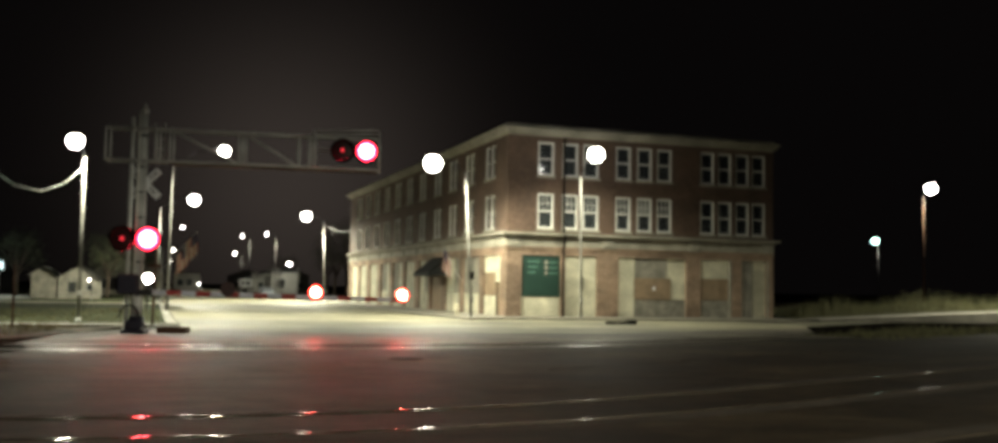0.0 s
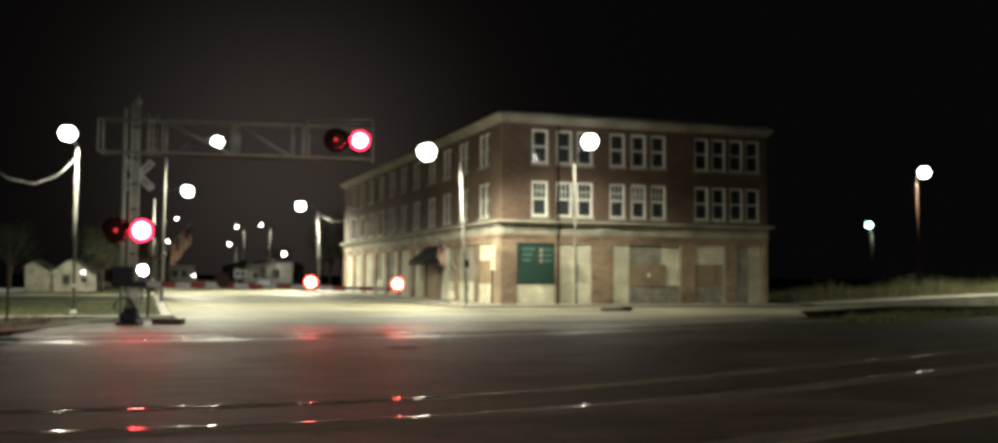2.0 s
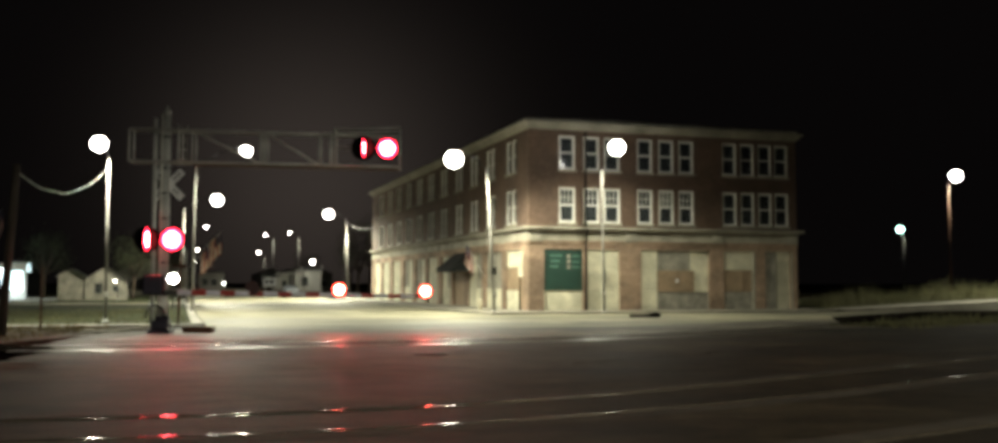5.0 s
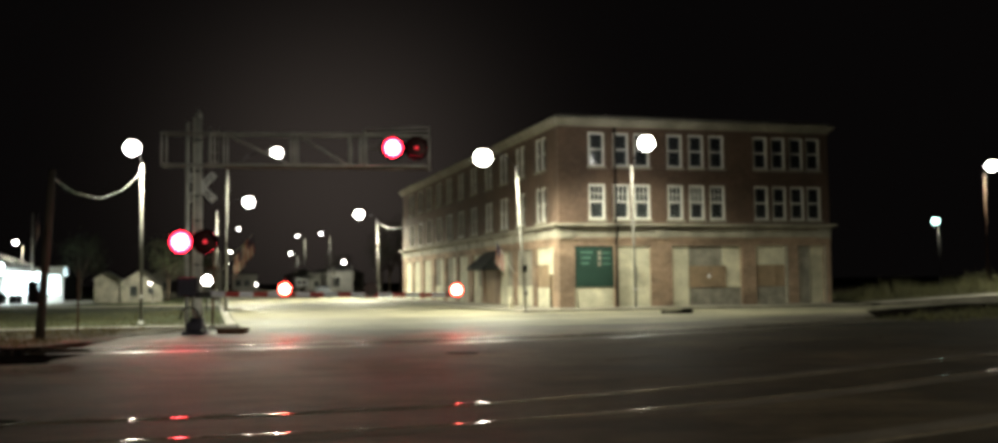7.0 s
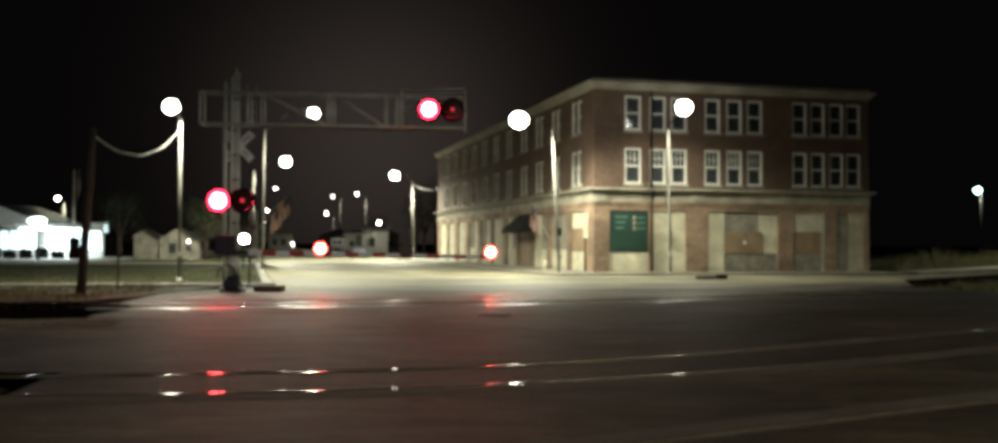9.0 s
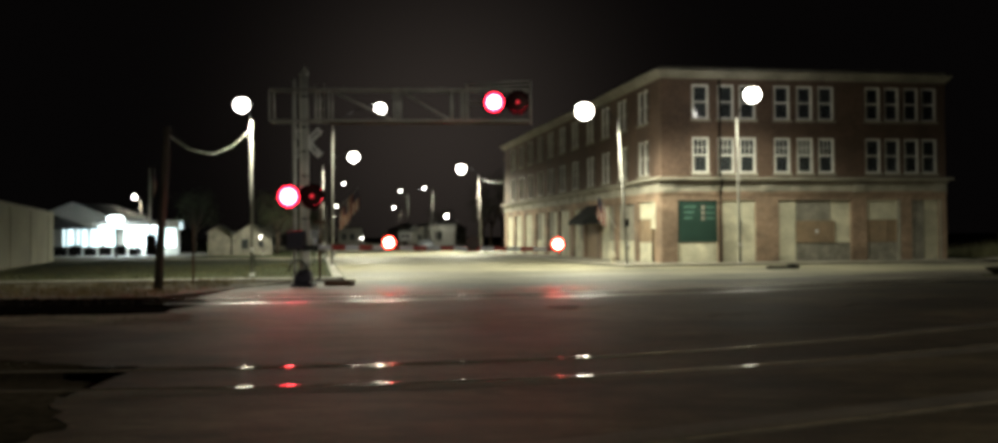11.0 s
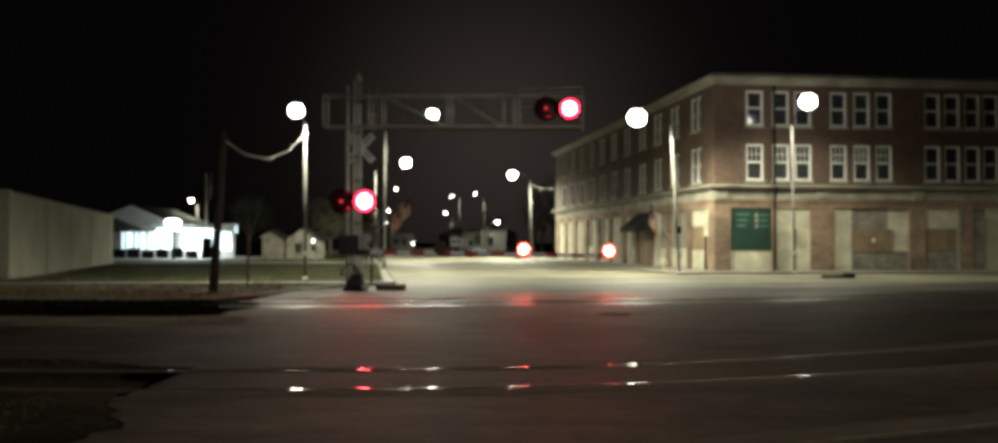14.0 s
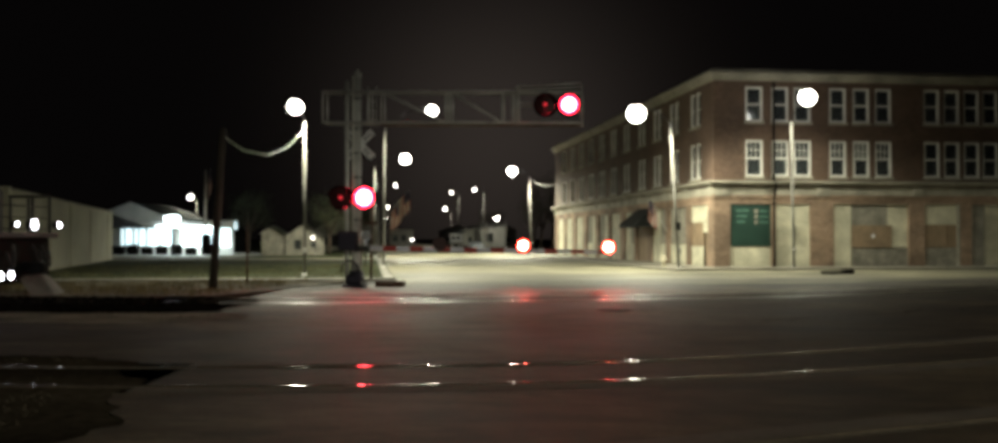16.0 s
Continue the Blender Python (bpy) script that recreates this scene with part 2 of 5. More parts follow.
def rod(bm, a, b, r0, r1=None, seg=10, mi=0, caps=True):
    a, b = Vector(a), Vector(b)
    d = b - a
    m = Matrix.Translation((a + b) / 2) @ d.to_track_quat("Z", "Y").to_matrix().to_4x4()
    r = bmesh.ops.create_cone(bm, cap_ends=caps, segments=seg, radius1=r0, radius2=r0 if r1 is None else r1, depth=d.length, matrix=m)
    for f in {f for v in r["verts"] for f in v.link_faces}:
        f.material_index = mi
        f.smooth = len(f.verts) == 4
    return bm


def ball(bm, c, r, squash=(1, 1, 1), seg=16, mi=0):
    q = bmesh.ops.create_uvsphere(bm, u_segments=seg, v_segments=seg // 2, radius=r,
                                  matrix=Matrix.LocRotScale(c, None, squash))
    for f in {f for v in q["verts"] for f in v.link_faces}:
        f.material_index, f.smooth = mi, True
    return bm


def bm_new():
    return bmesh.new()


# ---------------------------------------------------------------- ground
TURN = 12.9
CORNER = Vector((6.45, 59.0, 0))
CU, CV = Vector((math.cos(radians(TURN)), math.sin(radians(TURN)), 0)), Vector((-math.sin(radians(TURN)), math.cos(radians(TURN)), 0))


def town(u, v, z=0.0):
    """From the town's street grid (corner of the brick block) to the world."""
    p = CORNER + CU * u + CV * v
    return Vector((p.x, p.y, z))


LEVELS = ((-4000, 0.0), (36, 0.0), (50, -0.13), (110, -0.18), (160, 0.0), (4000, 0.0))


def level(y):
    return float(np.interp(y, [a for a, _ in LEVELS], [b for _, b in LEVELS]))


def sheet(name, poly, lift, material, label, thick=0.0, category="ground"):
    """A flat piece of ground over the sheet below it, following its levels; thick gives it real edges."""
    bm = bm_new()
    f = bm.faces.new([bm.verts.new((p[0], p[1], 0)) for p in poly])
    f.normal_update()
    if f.normal.z < 0:
        f.normal_flip()
    for y, _ in LEVELS[1:5]:
        bmesh.ops.bisect_plane(bm, geom=bm.verts[:] + bm.edges[:] + bm.faces[:], plane_co=(0, y, 0), plane_no=(0, 1, 0))
    if thick:
        r = bmesh.ops.extrude_face_region(bm, geom=bm.faces[:])
        low = [v for v in bm.verts if v not in r["geom"]]
        up = [v for v in r["geom"] if isinstance(v, bmesh.types.BMVert)]
        for v in low:
            v.co.z = level(v.co.y) - 0.05
        for v in up:
            v.co.z = level(v.co.y) + lift
    else:
        for v in bm.verts:
            v.co.z = level(v.co.y) + lift
    bmesh.ops.recalc_face_normals(bm, faces=bm.faces)
    ob = part(name, bm, material)
    return tagged(ob, label, category, kind="structure")


def ragged(poly, first, last, amp, seed):
    """Breaks the stretch of a polygon from corner first to corner last into a crumbling edge."""
    rnd = random.Random(seed)
    out = list(poly[:first])
    for a, b in zip(poly[first:last], poly[first + 1:last + 1]):
        a, b = Vector(a[:2]), Vector(b[:2])
        n = max(1, int((b - a).length / 0.22))
        for k in range(n):
            p = a.lerp(b, k / n)
            q = Vector((b.y - a.y, a.x - b.x)).normalized() * rnd.uniform(-amp, amp)
            out.append((p.x + q.x, p.y + q.y))
    return out + [p[:2] for p in poly[last:]]


def build_ground():
    far = 2600
    sheet("ground", [(-far, -400), (far, -400), (far, far), (-far, far)], 0.0, "earth", "dark bare earth and cinders round the crossing")
    sheet("road_crossing", ragged([(-1.5, -12), (-3.6, 5.2), (-3.7, 6.4), (-4.2, 7.4), (-4.1, 8.6), (-4.9, 9.6), (-5.0, 10.9), (-5.7, 11.6), (-5.9, 12.7), (-7.2, 13.2), (-8.6, 13.1), (-10.6, 14.2), (-14.5, 14.8), (-22, 15.8), (-50, 16.5), (-50, 19.2), (-13.5, 21.0), (-9.9, 21.6), (-8.5, 22.6), (-8.3, 24.6), (-9.6, 27.3), (-9.9, 32.0), (-8.2, 37.4), town(-3.5, -14.5)[:2],
                            (14.0, 40.5), (17.3, 36.2), (19.6, 37.7), (41, 55.0), (75, 52), (75, -12)], 1, 13, 0.09, 21), 0.012, "asphalt", "dark damp worn asphalt of the level crossing", category="road")
    near = [(-8.6, 29.2), (-4.0, 28.0), (2.0, 28.6), (7.0, 30.6), (12.5, 34.6), (16.5, 36.8), (19.3, 38.8), (39, 54.5)]
    # paler sheet paints the lamplight that spills from the street onto the asphalt
    sheet("road_apron", ragged(near + [town(36, -8.0)[:2], town(9, -11.0)[:2], town(-3.5, -15.0)[:2], town(-18.2, -16.9)[:2]], 0, 7, 0.35, 25), 0.0145, "apron", "patched asphalt between the far track and the street, paled with lamplight", category="road")
    sheet("road_main", [town(-18.4, -20.8)[:2], town(-11.0, -22.4)[:2], town(-3.5, -22.0)[:2], town(-3.5, 420)[:2], town(-18.4, 420)[:2]], 0.016, "concrete",
          "pale concrete main street lit by street lamps", category="road")
    sheet("road_side", [town(-3.5, -22.0)[:2], town(4, -17.5)[:2], town(12, -12.8)[:2], town(22, -8.8)[:2], town(60, -8)[:2], town(160, -9)[:2], town(160, -3.5)[:2], town(-3.5, -3.5)[:2]], 0.020, "concrete",
          "pale side street in front of the brick block", category="road")
    sheet("pavement_1", [town(-3.3, -3.3)[:2], town(18.5, -3.3)[:2], town(18.5, 0.0)[:2], town(0, 0)[:2], town(0, 54)[:2], town(-3.3, 54)[:2]], 0.13, "walkway",
          "raised concrete pavement round the brick block", 1, "pavement")
    sheet("grass_verge", [town(-80, -15.2)[:2], town(-18.9, -15.2)[:2], town(-18.9, 30)[:2], town(-80, 30)[:2]], 0.05, "lawn",
          "dim mown grass lot beside the street", 1, "grass")
    sheet("pavement_2", [town(-80, -17.0)[:2], town(-19.6, -17.0)[:2], town(-18.5, -16.0)[:2], town(-18.5, 30)[:2], town(-18.9, 30)[:2], town(-18.9, -15.2)[:2], town(-80, -15.2)[:2]],
          0.09, "walkway", "concrete walk and kerb along the grass lot", 1, "pavement")
    sheet("grass_far", [town(-90, 39)[:2], town(-18.9, 39)[:2], town(-18.9, 400)[:2], town(-90, 400)[:2]], 0.03, "lawn", "dim lawns along the far street", category="grass")
    sheet("road_cross", [town(-150, 31)[:2], town(-18.4, 31)[:2], town(-18.4, 38)[:2], town(-150, 38)[:2]], 0.022, "concrete", "cross street beyond the grass lot", category="road")
    verge = [(-60, 26.9), (-40, 26.7), (-22, 26.5), (-14, 26.9), (-10.8, 27.6), (-10.2, 30.5), town(-21.0, -19.6)[:2], town(-20.4, -17.1)[:2], town(-60, -17.1)[:2], (-60, 31)]
    sheet("dirt_verge", ragged(verge, 0, 6, 0.22, 22), 0.010, "gravel", "pale dirt verge beside the walk", category="gravel")
    strip = [(-60, 17.6), (-30, 17.9), (-15, 18.2), (-9.0, 18.4), (-6.9, 19.2), (-7.5, 21.2), (-10.5, 20.9), (-30, 20.5), (-60, 20.2)]
    sheet("gravel_strip", ragged(strip, 0, 8, 0.10, 23), 0.016, "gravel", "pale gravel strip between the tracks", category="gravel")
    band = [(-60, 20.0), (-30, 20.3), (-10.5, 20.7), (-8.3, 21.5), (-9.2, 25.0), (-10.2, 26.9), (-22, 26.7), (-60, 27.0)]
    sheet("ballast_strip", ragged(band, 2, 6, 0.08, 24), 0.014, "ballast", "stone ballast under the far track, blackened for its shade", category="gravel")
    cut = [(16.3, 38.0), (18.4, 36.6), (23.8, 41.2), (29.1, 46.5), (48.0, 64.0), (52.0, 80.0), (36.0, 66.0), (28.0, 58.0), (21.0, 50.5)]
    sheet("ballast_strip_2", ragged(cut, 0, 8, 0.25, 26), 0.024, "ballast", "stone ballast of the open track past the crossing, in the same shade-dark colour", category="gravel")
    rise = ((19.2, 0.0), (30, 0.45), (45, 0.95), (90, 1.5), (200, 1.5))
    for name, v0, v1, dz, m, lab, cat in (("pavement_3", -3.28, -1.1, 0.14, "walkway", "pale walk rising along the grass bank", "pavement"),
                                         ("grass_bank", -1.1, 9, 0.10, "lawn", "rough grass bank beyond the brick block", "grass")):
        bm = bm_new()
        rows = []
        for u, h in rise:
            p, q = town(u, v0), town(u, v1)
            col = [(p, level(p.y) - 0.1), (p, level(p.y) + dz + h), (q, level(q.y) + dz + h + (0.3 if v1 > 5 else 0.03)), (q, level(q.y) - 0.1)]
            rows.append([bm.verts.new((k.x, k.y, z)) for k, z in col])
        for r, s in zip(rows, rows[1:]):
            for i in range(3):
                bm.faces.new((r[i], s[i], s[i + 1], r[i + 1]))
        bmesh.ops.recalc_face_normals(bm, faces=bm.faces)
        tagged(part(name, bm, m), lab, cat, kind="structure")


build_ground()


# ---------------------------------------------------------------- tracks
def near_line(x):
    return 11.5 + 0.05 * x + 1.34 * math.log1p(math.exp(min(40, (x - 0.5) / 2)))


def third_line(x):
    return 7.45 + 0.57 * (x - 1.57)


def far_line(x):
    return 26.4 + 0.02 * x - 1.0 / (1 + math.exp((x + 5) / 2)) + 3.2 * math.log1p(math.exp(min(40, (x - 3) / 4)))


def track_points(line, x0, x1, step=0.5, shift=0.0):
    pts = []
    x = x0
    while x <= x1:
        d = Vector((1, (line(x + 0.05) - line(x - 0.05)) / 0.1, 0)).normalized()
        n = Vector((-d.y, d.x, 0))
        pts.append((Vector((x, line(x), 0)) + n * shift, d, n))
        x += step
    return pts


def sweep(bm, pts, off, profile, z, mi=0, sides=None):
    """Sweep a closed (across, up) outline along a line of points; sides gives each strip its own material."""
    rows = []
    for p, d, n in pts:
        rows.append([bm.verts.new(p + n * (off + a) + Vector((0, 0, z + b + level(p.y)))) for a, b in profile])
    k = len(profile)
    for r, s in zip(rows, rows[1:]):
        for i in range(k):
            f = bm.faces.new((r[i], s[i], s[(i + 1) % k], r[(i + 1) % k]))
            f.material_index = sides[i] if sides else mi
    bm.faces.new(rows[0])
    bm.faces.new(rows[-1][::-1])


CROWN = [(a, 0.041 - 0.9 * a * a) for a in (0.034, 0.024, 0.013, 0.004, -0.004, -0.013, -0.024, -0.034)]
HEAD = ((-0.036, 0.0), (0.036, 0.0), (0.036, 0.030), *CROWN, (-0.036, 0.030))


def build_track(name, line, x0, x1, shift, gauge, beds, panel="tie", road=(-6.5, 45), head="rail", bed="ballast"):
    label = "pair of worn steel rails set in the level crossing"
    t = thing(name, Matrix(), label, "railway track", "tracks across the road")
    pts = track_points(line, x0, x1, shift=shift)
    for s in (-1, 1):
        bm = bm_new()
        sweep(bm, pts, s * gauge / 2, HEAD, -0.012, sides=[0 if 4 <= k <= 8 else 1 for k in range(len(HEAD))])
        bmesh.ops.recalc_face_normals(bm, faces=bm.faces)
        for f in bm.faces:
            f.smooth = f.normal.z > 0.9
        part("rail", bm, [head, "railside"], t, "steel rail with a worn crowned head")
        bm = bm_new()
        sweep(bm, pts, s * (gauge / 2 - 0.10), ((-0.016, 0), (0.016, 0), (0.016, 0.004), (-0.016, 0.004)), 0.014)
        bmesh.ops.recalc_face_normals(bm, faces=bm.faces)
        part("flangeway", bm, "tie", t, "dark flange groove")
    paved = [p for p in pts if road[0] <= p[0].x <= road[1]]
    for s in (-1, 1):
        bm = bm_new()
        sweep(bm, paved, s * (gauge / 2 + 0.26), ((-0.2, 0), (0.2, 0), (0.13, 0.010), (-0.13, 0.010)), 0.0125)
        bmesh.ops.recalc_face_normals(bm, faces=bm.faces)
        part("crossing_panel", bm, panel, t, "worn crossing panel along the rail")
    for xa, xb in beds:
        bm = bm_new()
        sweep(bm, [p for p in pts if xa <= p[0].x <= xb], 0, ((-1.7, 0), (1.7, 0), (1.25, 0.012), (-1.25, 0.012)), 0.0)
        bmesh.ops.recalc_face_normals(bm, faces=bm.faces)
        part("ballast_bed", bm, bed, t, "shade-dark stone ballast")
    return t


build_track("railway_track", near_line, -40, 45, 0.0, 1.65, ((-40, -5.0),), road=(-5.2, 45), bed="earth")
build_track("railway_track", far_line, -60, 90, 0.0, 1.435, ((-60, -9.8), (17, 90)), "panel", (-9.6, 16.8))
build_track("railway_track", third_line, -3.0, 45, 0.0, 1.5, (), road=(-1.0, 45), head="railside")
# ---------------------------------------------------------------- street lamps
def street_lamp(base, top_z, head, label, lean=(0, 0), watts=LAMP_WATTS, r=0.09, bowl=0.34, group="street lamps", material="polewhite", glowmat="lamp", spread=172, blend=0.85, box_z=0, throw=(0, 0)):
    """A steel pole with an arm and a glowing bowl; head is the bowl's place in the world."""
    bx, by = base
    bz = level(by)
    t = thing("street_lamp", pose(bx, by, bz), label, "street lamp", group)
    h = top_z - bz
    bowl *= 0.82
    bm = bm_new()
    rod(bm, (0, 0, 0), (lean[0], lean[1], h), r, r * 0.62, 12)
    part("pole", bm, material, t, "tapered steel pole")
    bm = bm_new()
    rod(bm, (0, 0, 0), (0, 0, 0.16), r * 1.9, r * 1.5, 12)
    part("base_collar", bm, "zinc", t)
    part("hand_hole_cover", rod(bm_new(), (0, 0, 0.95), (0, 0, 1.25), r * 1.12, None, 12), material, t)
    if box_z:
        part("control_box", box(bm_new(), -0.14, 0.1, -0.16, 0.06, box_z, box_z + 0.42, 0.02), "machine", t, "dark control box")
    hx, hy, hz = Vector(head) - Vector((bx, by, bz))
    bm = bm_new()
    a, b = Vector((lean[0], lean[1], h - 0.1)), Vector((hx, hy, hz + bowl * 1.02))
    mid = a.lerp(b, 0.45) + Vector((0, 0, 0.25))
    rod(bm, a, mid, 0.028, None, 8)
    rod(bm, mid, b, 0.028, None, 8)
    part("arm", bm, "black", t)
    bm = bm_new()
    ball(bm, (hx, hy, hz + bowl * 0.86), bowl * 0.6, (1, 1, 0.42))
    part("housing", bm, "zinc", t, "grey lamp housing")
    # bowl drawn oversized, so that its disc takes in the lamp's glare
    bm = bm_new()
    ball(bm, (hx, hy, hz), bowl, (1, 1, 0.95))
    g = part("bowl", bm, glowmat, t, "glowing lamp bowl swelled to its glare")
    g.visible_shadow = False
    if watts:
        ld = bpy.data.lights.new("street_light", "SPOT")
        ld.energy, ld.color, ld.shadow_soft_size = watts, LAMP_TINT, 0.2
        ld.spot_size, ld.spot_blend = radians(spread), blend
        lo = new("street_light", ld)
        lo.matrix_basis = look(Vector(head) - Vector((0, 0, bowl * 0.95)), Vector(head) + Vector((throw[0], throw[1] - 0.001, -5)))
    return t


PALE = "tall pale steel street lamp, lit white"
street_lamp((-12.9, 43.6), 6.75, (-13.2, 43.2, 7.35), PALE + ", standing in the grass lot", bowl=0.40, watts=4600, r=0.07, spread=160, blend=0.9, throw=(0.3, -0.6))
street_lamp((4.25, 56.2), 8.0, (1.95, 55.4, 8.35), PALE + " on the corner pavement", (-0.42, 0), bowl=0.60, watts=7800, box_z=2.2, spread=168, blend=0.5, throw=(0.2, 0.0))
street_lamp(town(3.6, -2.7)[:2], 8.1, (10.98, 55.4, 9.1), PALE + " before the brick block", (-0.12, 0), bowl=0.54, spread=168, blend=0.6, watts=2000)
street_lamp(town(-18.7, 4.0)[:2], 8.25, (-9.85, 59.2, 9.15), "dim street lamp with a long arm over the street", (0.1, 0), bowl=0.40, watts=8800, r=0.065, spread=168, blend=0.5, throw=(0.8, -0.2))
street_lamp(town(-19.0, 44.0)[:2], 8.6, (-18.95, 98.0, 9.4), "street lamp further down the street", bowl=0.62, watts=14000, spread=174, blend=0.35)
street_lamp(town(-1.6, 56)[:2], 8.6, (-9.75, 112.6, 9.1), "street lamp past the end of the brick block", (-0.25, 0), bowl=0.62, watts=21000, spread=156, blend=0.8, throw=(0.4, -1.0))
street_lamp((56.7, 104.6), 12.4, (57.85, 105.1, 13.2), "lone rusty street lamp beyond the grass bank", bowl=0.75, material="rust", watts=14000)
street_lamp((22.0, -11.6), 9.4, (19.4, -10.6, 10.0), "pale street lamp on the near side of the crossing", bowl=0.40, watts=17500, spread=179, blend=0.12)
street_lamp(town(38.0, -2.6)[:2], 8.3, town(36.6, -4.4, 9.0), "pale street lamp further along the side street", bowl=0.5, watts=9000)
street_lamp((71.0, 144.0), 9.0, (70.4, 143.7, 9.5), "distant greenish yard lamp", bowl=0.6, watts=1500, glowmat="lampgreen", material="black")
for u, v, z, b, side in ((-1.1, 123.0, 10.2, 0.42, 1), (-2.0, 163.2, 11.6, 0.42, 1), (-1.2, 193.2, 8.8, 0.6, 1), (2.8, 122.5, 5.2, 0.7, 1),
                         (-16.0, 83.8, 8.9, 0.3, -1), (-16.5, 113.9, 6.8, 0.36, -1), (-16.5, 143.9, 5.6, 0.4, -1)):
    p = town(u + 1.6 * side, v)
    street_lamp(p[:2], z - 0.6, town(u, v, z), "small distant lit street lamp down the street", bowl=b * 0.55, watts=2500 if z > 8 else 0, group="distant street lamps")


# ---------------------------------------------------------------- brick block
def wall_bm(x0, x1, z0, z1, holes, thick, mi=0):
    """A wall in the local xz plane, its face at y = 0 and its body behind it, with openings cut through."""
    bm = bm_new()
    xs = sorted({x0, x1, *[h[0] for h in holes], *[h[1] for h in holes]})
    zs = sorted({z0, z1, *[h[2] for h in holes], *[h[3] for h in holes]})
    for xa, xb in zip(xs, xs[1:]):
        for za, zb in zip(zs, zs[1:]):
            if not any(h[0] <= (xa + xb) / 2 <= h[1] and h[2] <= (za + zb) / 2 <= h[3] for h in holes):
                box(bm, xa, xb, 0, thick, za, zb)
    bmesh.ops.remove_doubles(bm, verts=bm.verts[:], dist=1e-4)
    return bm


def ring(bm, outer, inner, y0, y1):
    """A rectangular frame as one closed piece: outer and inner are (x0, x1, z0, z1)."""
    loops = []
    for (xa, xb, za, zb), y in ((outer, y0), (inner, y0), (inner, y1), (outer, y1)):
        loops.append([bm.verts.new(p) for p in ((xa, y, za), (xb, y, za), (xb, y, zb), (xa, y, zb))])
    for k in range(4):
        p, q = loops[k], loops[(k + 1) % 4]
        for i in range(4):
            bm.faces.new((p[i], p[(i + 1) % 4], q[(i + 1) % 4], q[i]))
    bmesh.ops.recalc_face_normals(bm, faces=bm.faces)


def sash_window(parent, x, w, z0, z1, muntins=True, blind=False, y=0.10, turn=None):
    """A white two-sash window set back in its opening; built facing local -y, then turned into its wall."""
    t = turn or Matrix()
    h = z1 - z0
    zm = z0 + h * 0.5
    f = 0.105
    bm = bm_new()
    ring(bm, (x, x + w, z0, z1), (x + f, x + w - f, z0 + f * 0.9, z1 - f), y - 0.06, y + 0.08)
    bm.transform(t)
    win = part("window", bm, "frame", parent, "white-framed sash window")
    bm = box(bm_new(), x + f, x + w - f, y - 0.03, y + 0.033, zm - 0.04, zm + 0.04)
    bm.transform(t)
    part("sash_rail", bm, "frame", win)
    if muntins:
        for k in (1, 2):
            xx = x + f + (w - 2 * f) * k / 3
            bm = box(bm_new(), xx - 0.015, xx + 0.015, y - 0.01, y + 0.03, zm + 0.04, z1 - f)
            bm.transform(t)
            part("muntin", bm, "frame", win)
        zz = (zm + z1 - f) / 2
        bm = box(bm_new(), x + f, x + w - f, y - 0.013, y + 0.027, zz - 0.015, zz + 0.015)
        bm.transform(t)
        part("muntin", bm, "frame", win)
    for za, zb, m in ((z0 + f * 0.9, zm - 0.04, "pane"), (zm + 0.04, z1 - f, "blind" if blind else "pane")):
        bm = bm_new()
        box(bm, x + f, x + w - f, y + 0.035, y + 0.05, za, zb)
        bm.transform(t)
        part("pane", bm, m, win)
    bm = bm_new()
    box(bm, x - 0.08, x + w + 0.08, -0.10, y + 0.02, z0 - 0.14, z0 - 0.002)
    bm.transform(t)
    part("sill", bm, "stone", win)
    return win


W2, W3 = (5.18, 7.25), (8.32, 10.32)
RIGHT_WINDOWS = ((1.90, 1.02), (3.45, 1.02), (4.80, 1.02), (6.96, 1.01), (8.39, 1.01), (9.75, 1.01), (12.78, 0.98), (14.04, 0.97), (15.30, 0.97), (16.48, 0.98))
LONG = 50.0
WIDE = 18.05


